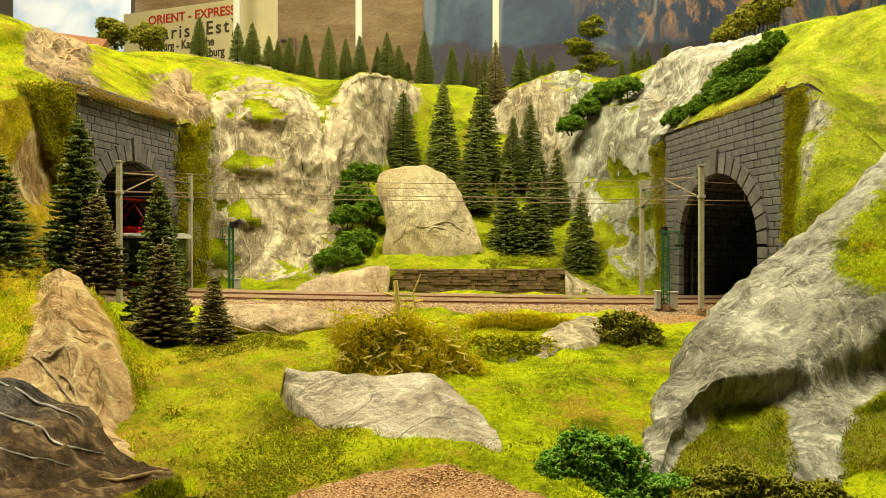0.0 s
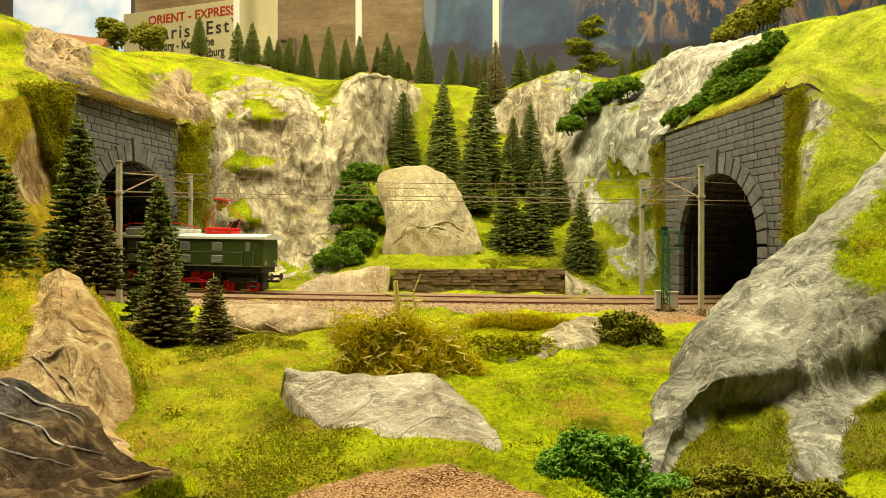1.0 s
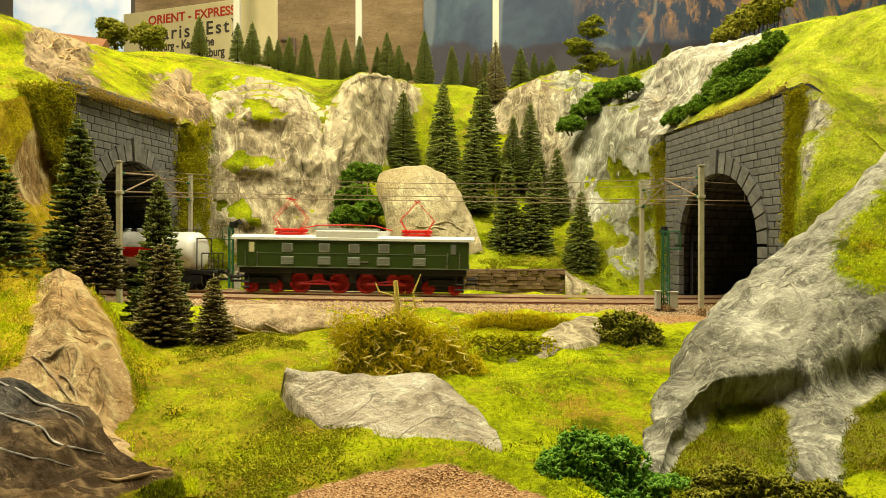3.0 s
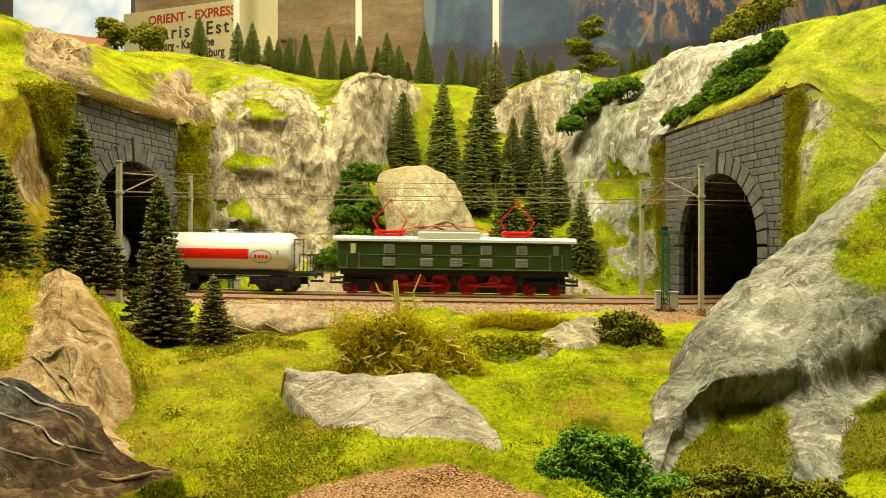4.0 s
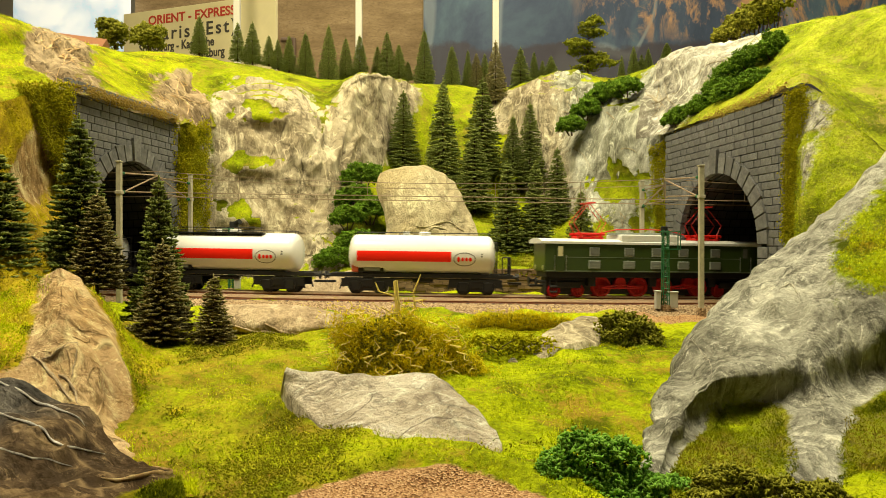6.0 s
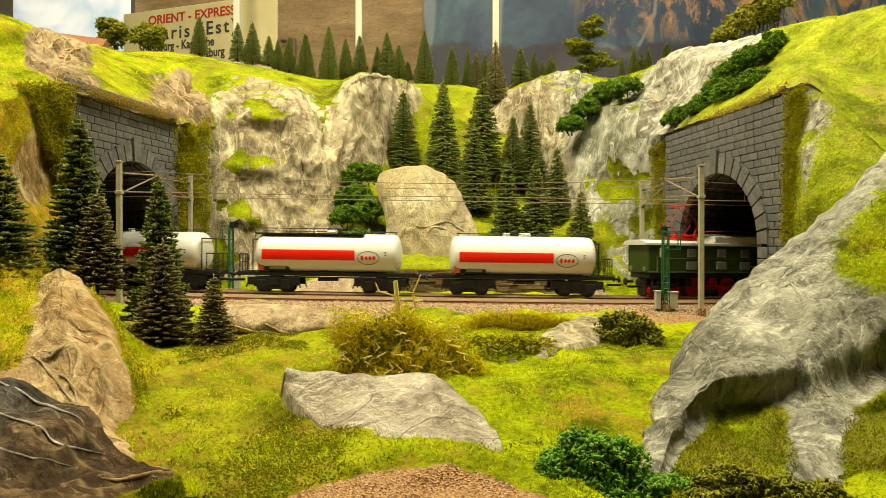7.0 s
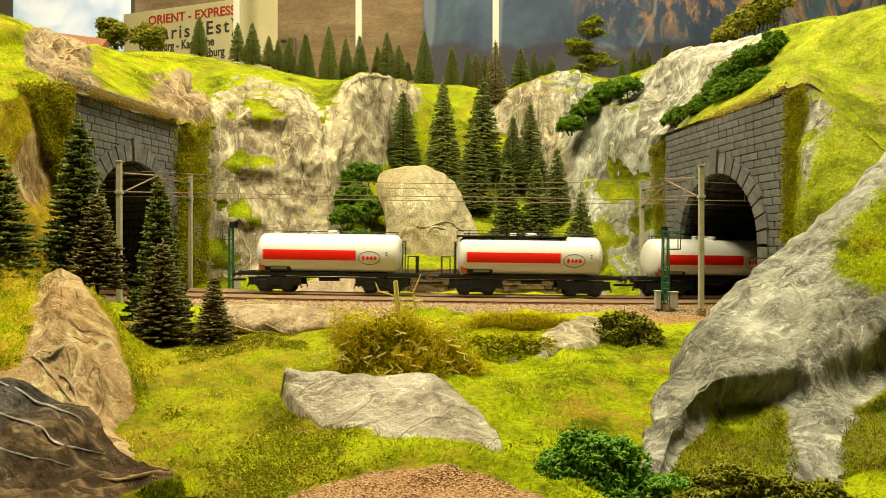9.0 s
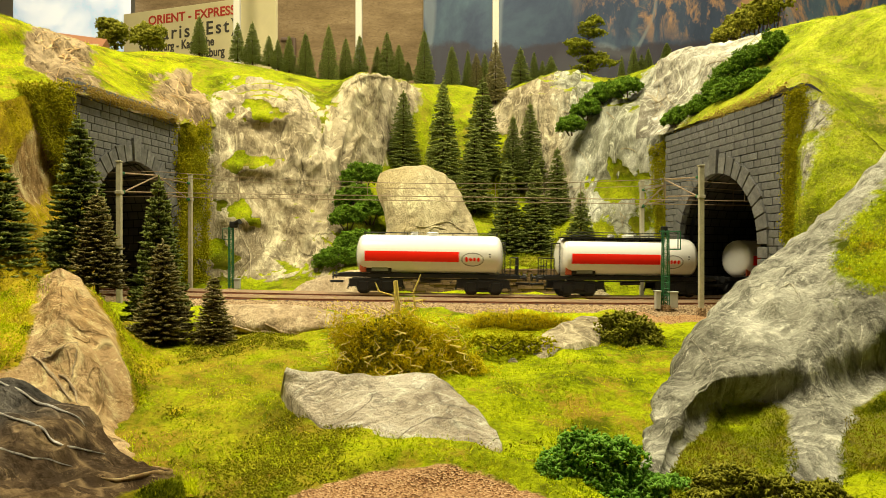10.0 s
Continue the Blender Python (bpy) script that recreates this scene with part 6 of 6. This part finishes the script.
# ---- catenary and signals ----
def mast(place, height, arm, label="pale concrete catenary mast beside the track"):
    t = thing("catenary_mast", place, label, "mast", "catenary masts")
    bm = bmesh.new()
    box(bm, -1.9, 1.9, -1.9, 1.9, -4, height, bevel=0.5)
    part("post", bm, M_MAST, t)
    part("cap", boxed(-2.3, 2.3, -2.3, 2.3, height, height + 1.2, bevel=0.3), M_MAST, t)
    part("collar", boxed(-2.5, 2.5, -2.5, 2.5, height - 24, height - 21.5, bevel=0.3), M_MAST, t)
    part("foundation", boxed(-2.8, 2.8, -2.8, 2.8, -6, 0.6, bevel=0.5), M_BALLAST, t)
    y, dx = arm
    bracket = part("cantilever", rods(((0, 0, height - 8), (dx, y, height - 6), 0.55), ((0, 0, height - 24), (dx, y, height - 6), 0.6), ((0, 0, height - 22), (dx * 0.9, y * 0.95, height - 20), 0.5), ((dx, y, height - 6), (dx, y, height - 20), 0.4)), M_WIRE, t, "slim bracket arm")
    part("insulator", rods(((0, 0, height - 24), (dx * 0.12, y * 0.12, height - 22), 1.4)), M_SIGNAL, bracket, "green insulator")
    part("insulator", rods(((0, 0, height - 8), (dx * 0.12, y * 0.12, height - 7.7), 1.2)), M_SIGNAL, bracket, "green insulator")


FRONT, REAR = -57.0, 0.0
mast((-245.1, -94, 1.4), 110, (40, 14))
mast((194.8, -96, 1.1), 107, (40, -16))
mast((-237.3, 40, 7.7), 107, (-40, -14))
mast((186.6, 39, 1.4), 107, (-40, 10))


def tube(pts, r, n=5):
    """One bent wire through a few points."""
    bm = bmesh.new()
    rings = [[bm.verts.new((x, y + r * math.cos(k * math.tau / n), z + r * math.sin(k * math.tau / n))) for k in range(n)] for x, y, z in pts]
    for p, q in zip(rings, rings[1:]):
        for k in range(n):
            bm.faces.new((p[k], p[(k + 1) % n], q[(k + 1) % n], q[k]))
    return bm


def catenary(y, west, east):
    """Contact wire, messenger wire and droppers over one track."""
    t = thing("overhead_wire", (0, y, 0), "thin brown overhead wires above the track", "wire", "overhead wires")
    spans = [(-700, west), (west, east), (east, 560)]
    for i, (a, b) in enumerate(spans):
        part("contact_wire", rods(((a, 0, 88 + GRADE * a), (b, 0, 88 + GRADE * b), 0.33, 0.33, 6)), M_WIRE, t)
        steps = 12
        pts = [(a + (b - a) * k / steps, 0, 105 + GRADE * (a + (b - a) * k / steps) - (6.5 * 4 * (k / steps) * (1 - k / steps))) for k in range(steps + 1)]
        part("messenger_wire", tube(pts, 0.28), M_WIRE, t)
        for k in (2, 5, 8, 10):
            x, _, z = pts[k]
            part("dropper", rods(((x, 0, 88 + GRADE * x), (x, 0, z), 0.22, 0.22, 5)), M_WIRE, t)


catenary(FRONT, -233, 180)
catenary(REAR, -225, 196)


def lattice_signal(place, height, width, label, head):
    t = thing("railway_signal", place, label, "signal", "railway signals")
    bm = bmesh.new()
    for sx in (-1, 1):
        for sy in (-1, 1):
            rod(bm, (sx * width, sy * width, 0), (sx * width * 0.8, sy * width * 0.8, height), 0.55, n=6)
    n = int(height / 4.2)
    for k in range(n):
        z0, z1 = height * k / n, height * (k + 1) / n
        for sy in (-1, 1):
            rod(bm, (-width, sy * width, z0), (width, sy * width, z0), 0.35, n=5)
            rod(bm, (-width if k % 2 else width, sy * width, z0), (width if k % 2 else -width, sy * width, z1), 0.28, n=5)
    part("lattice_mast", bm, M_SIGNAL, t, "green lattice mast")
    part("foundation", boxed(-3.2, 3.2, -3.2, 3.2, -4, 1.0, bevel=0.5), M_BALLAST, t)
    if head == "lamp":
        part("signal_head", boxed(-1, 7, -3, 3, height - 1, height + 5, bevel=0.8), M_BLACK, t, "black signal head")
        part("hood", rods(((5, -3, height + 3), (10, -6, height + 5), 2.2, 2.6, 12)), M_BLACK, t)
        part("platform", rods(((-8, 0, height - 12), (0, 0, height - 12), 0.4), ((-8, 0, height - 12), (-8, 0, height - 2), 0.4), ((-8, 0, height - 2), (0, 0, height - 2), 0.4), ((-8, 3, height - 12), (0, 3, height - 12), 0.4)), M_SIGNAL, t)
    else:
        part("platform", boxed(-2, 11, -3, 3, height - 15, height - 14), M_SIGNAL, t)
        part("platform_rail", rods(((10.5, -3, height - 15), (10.5, -3, height - 1), 0.4), ((0, -3, height - 1), (10.5, -3, height - 1), 0.4), ((-6, -3, height - 1), (0, -3, height - 1), 0.4), ((10.5, 3, height - 15), (10.5, 3, height - 1), 0.4)), M_SIGNAL, t)
        part("signal_head", boxed(-2.5, 2.5, 2, 5, height - 4, height + 3, bevel=0.6), M_BLACK, t)


lattice_signal((-203.7, 56, 6.7), 60, 2.2, "green lattice signal with black head beside the cliff", "lamp")
lattice_signal((170.3, -88, 2.2), 58, 2.4, "green lattice signal with small platform by the portal", "platform")


def relay_box(place, w, h):
    t = thing("relay_box", place, "small grey trackside relay box", "relay box", "relay boxes")
    part("cabinet", boxed(-w / 2, w / 2, -3, 3, -2, h, bevel=0.5), M_BOX, t)
    part("lid", boxed(-w / 2 - 0.5, w / 2 + 0.5, -3.5, 3.5, h, h + 1, bevel=0.4), M_BOX, t)


relay_box((163.7, -90, 2.3), 3.6, 11)
relay_box((175.9, -88, 3.0), 6.5, 9.5)
relay_box((-197.7, 56, 8.9), 5, 7)


# ---- hall behind and around the layout ----
def slab(name, x0, x1, y0, y1, z0, z1, material, label):
    ob = part(name, boxed(x0, x1, y0, y1, z0, z1), material)
    return tagged(ob, label, "building part", kind="structure")


slab("floor", -2600, 2600, -2600, 2600, -960, -900, M_FLOOR, "grey hall floor")
slab("ceiling", -2600, 2600, -2600, 2600, 1700, 1740, M_CEILING, "white hall ceiling")
slab("wall_south", -2600, 2600, -2660, -2600, -900, 1700, M_WALL, "plain cream hall wall")
slab("wall_west", -2660, -2600, -2600, 2600, -900, 1700, M_WALL, "plain cream hall wall")
slab("wall_east", 2600, 2660, -2600, 2600, -900, 1700, M_WALL, "plain cream hall wall")
slab("wall_north", -2600, 2600, 2600, 2660, -900, 1700, M_WALL, "plain cream hall wall")
slab("layout_table", -1150, 1150, -480, 900, -900, -140, M_FLOOR, "plain base box under the model landscape")


def mural():
    """A wide printed mountain panorama on a flat board."""
    ob = part("backdrop_mural", boxed(0, 1500, 0, 12, -200, 900), M_MURAL)
    ob.location = (-52 * MM, 1330 * MM, 0)
    tagged(ob, "dark blue printed mountain panorama board", "mural", kind="structure")


mural()
slab("backdrop_brown_panel", -831, -54, 1335, 1347, -200, 900, M_PANEL, "brown sandy printed panel behind the ridge")


def station_sign():
    t = thing("station_sign", (-805, 1180, 268), "cream sign board with red and black destination lettering", "sign", turn=-20)
    part("board", boxed(12, 452, 0, 8, 60, 356, bevel=1), M_SIGNBOARD, t)
    for x in (60, 390):
        part("leg", boxed(x - 8, x + 8, 8, 22, -408, 300), M_POST, t)
    for text, x, z, size, material, width in (("ORIENT - EXPRESS", 90, 321, 30, M_SIGNRED, 1.03), ("Paris (Est)", 104, 281, 44, M_SIGNBLACK, 1.0), ("Strasbourg - Karlsruhe", 62, 254, 30, M_SIGNBLACK, 0.80), ("Salzburg", 232, 228, 30, M_SIGNBLACK, 0.80)):
        font = bpy.data.curves.new("lettering", "FONT")
        font.body, font.size, font.extrude = text, size * MM, 0.4 * MM
        font.offset = 0.6 * MM
        font.space_character = 1.28 if size > 40 else 1.0
        ob = new("lettering", font)
        ob.parent = t
        ob.matrix_basis = pose(x * MM, -1 * MM, z * MM, 90, 0, 0)
        ob.scale = (width, 1, 1)
        font.materials.append(material)


station_sign()


def post(x):
    t = thing("white_post", (x, 950, -140), "white painted upright post behind the ridge", "post", "white posts")
    part("shaft", boxed(-7, 7, -7, 7, 0, 1800, bevel=1.5), M_POST, t)


for x in (-448, -183, 114.5):
    post(x)

# Printed board of snowy mountains, brightened by an added glow.
part_ob = part("window_bright", boxed(-1140, -832, 1300, 1310, 480, 900), M_SNOW_MURAL)
tagged(part_ob, "printed snowy mountain mural with added glow", "window", kind="structure")


def wall_pipe():
    t = thing("wall_pipe", (-435, 1326, 555), "brown bent pipe on the printed panel", "pipe")
    part("bend", rods(((0, 0, 48), (34, 0, 48), 6, 6, 10), ((34, 0, 52), (34, 0, 0), 6, 6, 10)), M_PIPE, t)


wall_pipe()


def model_house():
    t = thing("model_house", (-449.3, 250, 291.7), "model house with brown roof behind the hill", "house")
    part("wall", boxed(-26, 26, 0, 30, -20, 4), M_CREAM, t)
    bm = bmesh.new()
    vs = [bm.verts.new(p) for p in ((-31, -6, 2), (31, -6, -6), (31, 15, 14), (-31, 15, 22), (-31, 36, 2), (31, 36, -6))]
    bm.faces.new((vs[0], vs[1], vs[2], vs[3]))
    bm.faces.new((vs[3], vs[2], vs[5], vs[4]))
    bm.faces.new((vs[0], vs[3], vs[4]))
    bm.faces.new((vs[1], vs[5], vs[2]))
    part("roof", bm, M_ROOFTILE, t, "brown tiled roof")


model_house()


# ---- static grass ----
def turf(name, source, count, length, material, limit=0.45, low=-900, high=900):
    """Short upright fibres over the grassy parts of a sheet."""
    pts, rock = TERRAIN[source]
    rng = np.random.default_rng(len(source))
    p = pts[:-1, :-1].reshape(-1, 3)
    e1, e2 = (pts[1:, :-1] - pts[:-1, :-1]).reshape(-1, 3), (pts[:-1, 1:] - pts[:-1, :-1]).reshape(-1, 3)
    nor = np.cross(e1, e2)
    area = np.linalg.norm(nor, axis=1)
    nor /= area[:, None] + 1e-9
    nor *= np.sign(nor[:, 2:] + 1e-6)
    lump = np.array([noise.noise(Vector(q) * 0.045) for q in p])
    w = area * (rock[:-1, :-1].reshape(-1) + lump * 0.35 < limit)
    w = w * (p[:, 2] > low) * (p[:, 2] < high)
    w = w * (0.25 + smooth(-0.25, 0.35, lump)) / (np.hypot(p[:, 0], p[:, 1] + 650) ** 1.6)
    pick = rng.choice(len(p), count, p=w / w.sum())
    base = p[pick] + e1[pick] * rng.uniform(0, 1, (count, 1)) + e2[pick] * rng.uniform(0, 1, (count, 1))
    up = nor[pick] * 0.5 + np.array([0, 0, 0.3]) + rng.normal(0, 0.75, (count, 3))
    up /= np.linalg.norm(up, axis=1, keepdims=True)
    side = np.cross(up, rng.normal(size=(count, 3)))
    side /= np.linalg.norm(side, axis=1, keepdims=True)
    ln = rng.uniform(0.5, 1.2, (count, 1)) * length
    v = np.stack([base - side * 0.22, base + side * 0.22, base + up * ln], axis=1)
    f = np.arange(count * 3).reshape(-1, 3)
    ob = arrays(name, v.reshape(-1, 3), f, material, smooth=False)
    tagged(ob, "short yellow-green static grass fibres", "grass", kind="stuff")


turf("grass_valley", "ground_valley", 110000, 1.9, M_BLADE)
turf("grass_spur", "ground_west_spur", 26000, 1.8, M_BLADE)
turf("grass_ledge", "ground_west_ledge", 5000, 1.8, M_BLADE_DARK)
# Dark fibres below z 12 paint the shade on the slab's foot.
turf("grass_slab", "ground_east_slab", 32000, 1.8, M_BLADE_DARK, high=12)
turf("grass_slab_top", "ground_east_slab", 12000, 1.9, M_BLADE, low=12)
turf("grass_flank", "ground_west_flank", 20000, 2.0, M_BLADE_OLIVE)
turf("grass_west", "ground_west_hill", 20000, 2.0, M_BLADE)
turf("grass_east", "ground_east_hill", 26000, 2.0, M_BLADE_PALE)
turf("grass_bank", "ground_east_flank", 12000, 2.0, M_BLADE_PALE)
turf("grass_cliffs", "ground_cliffs", 26000, 2.0, M_BLADE_LUSH, 0.35)


# ---- motion ----
def motions():
    # how far the leading wagon's middle has come along the line, in mm
    run = [(0.0, -545), (0.5, -500), (1.0, -456), (1.5, -412), (2.0, -368), (2.5, -325), (4.0, -193), (4.5, -149.5), (5.0, -105), (5.5, -63), (7.0, 69.5), (7.5, 112.5), (8.0, 158), (8.5, 202), (9.0, 246), (9.5, 289), (10.0, 334)]
    ts, xs = [r[0] for r in run], [r[1] for r in run]

    def at(t):
        return float(np.interp(t, ts, xs))

    tilt = -math.degrees(math.atan(GRADE))
    for ob, offset in TRAIN:
        rows = []
        for t in np.arange(0, 10.01, 0.25):
            x, y, h, a = line(at(t) + offset)
            rows.append((float(t), pose(x * MM, y * MM, (RAIL_TOP + h) * MM, 0, tilt, math.degrees(a))))
        walk(ob, rows)
        for wheel in [c for c in ob.children if c.name.startswith("wheelset")]:
            p, r = wheel.location.copy(), wheel["radius"]
            rows = []
            for k in range(126):
                t = min(10.0, k * 0.08)
                rows.append((t, Matrix.Translation(p) @ pose(0, 0, 0, 0, math.degrees((at(t) - xs[0]) / r), 0)))
            walk(wheel, rows)


motions()
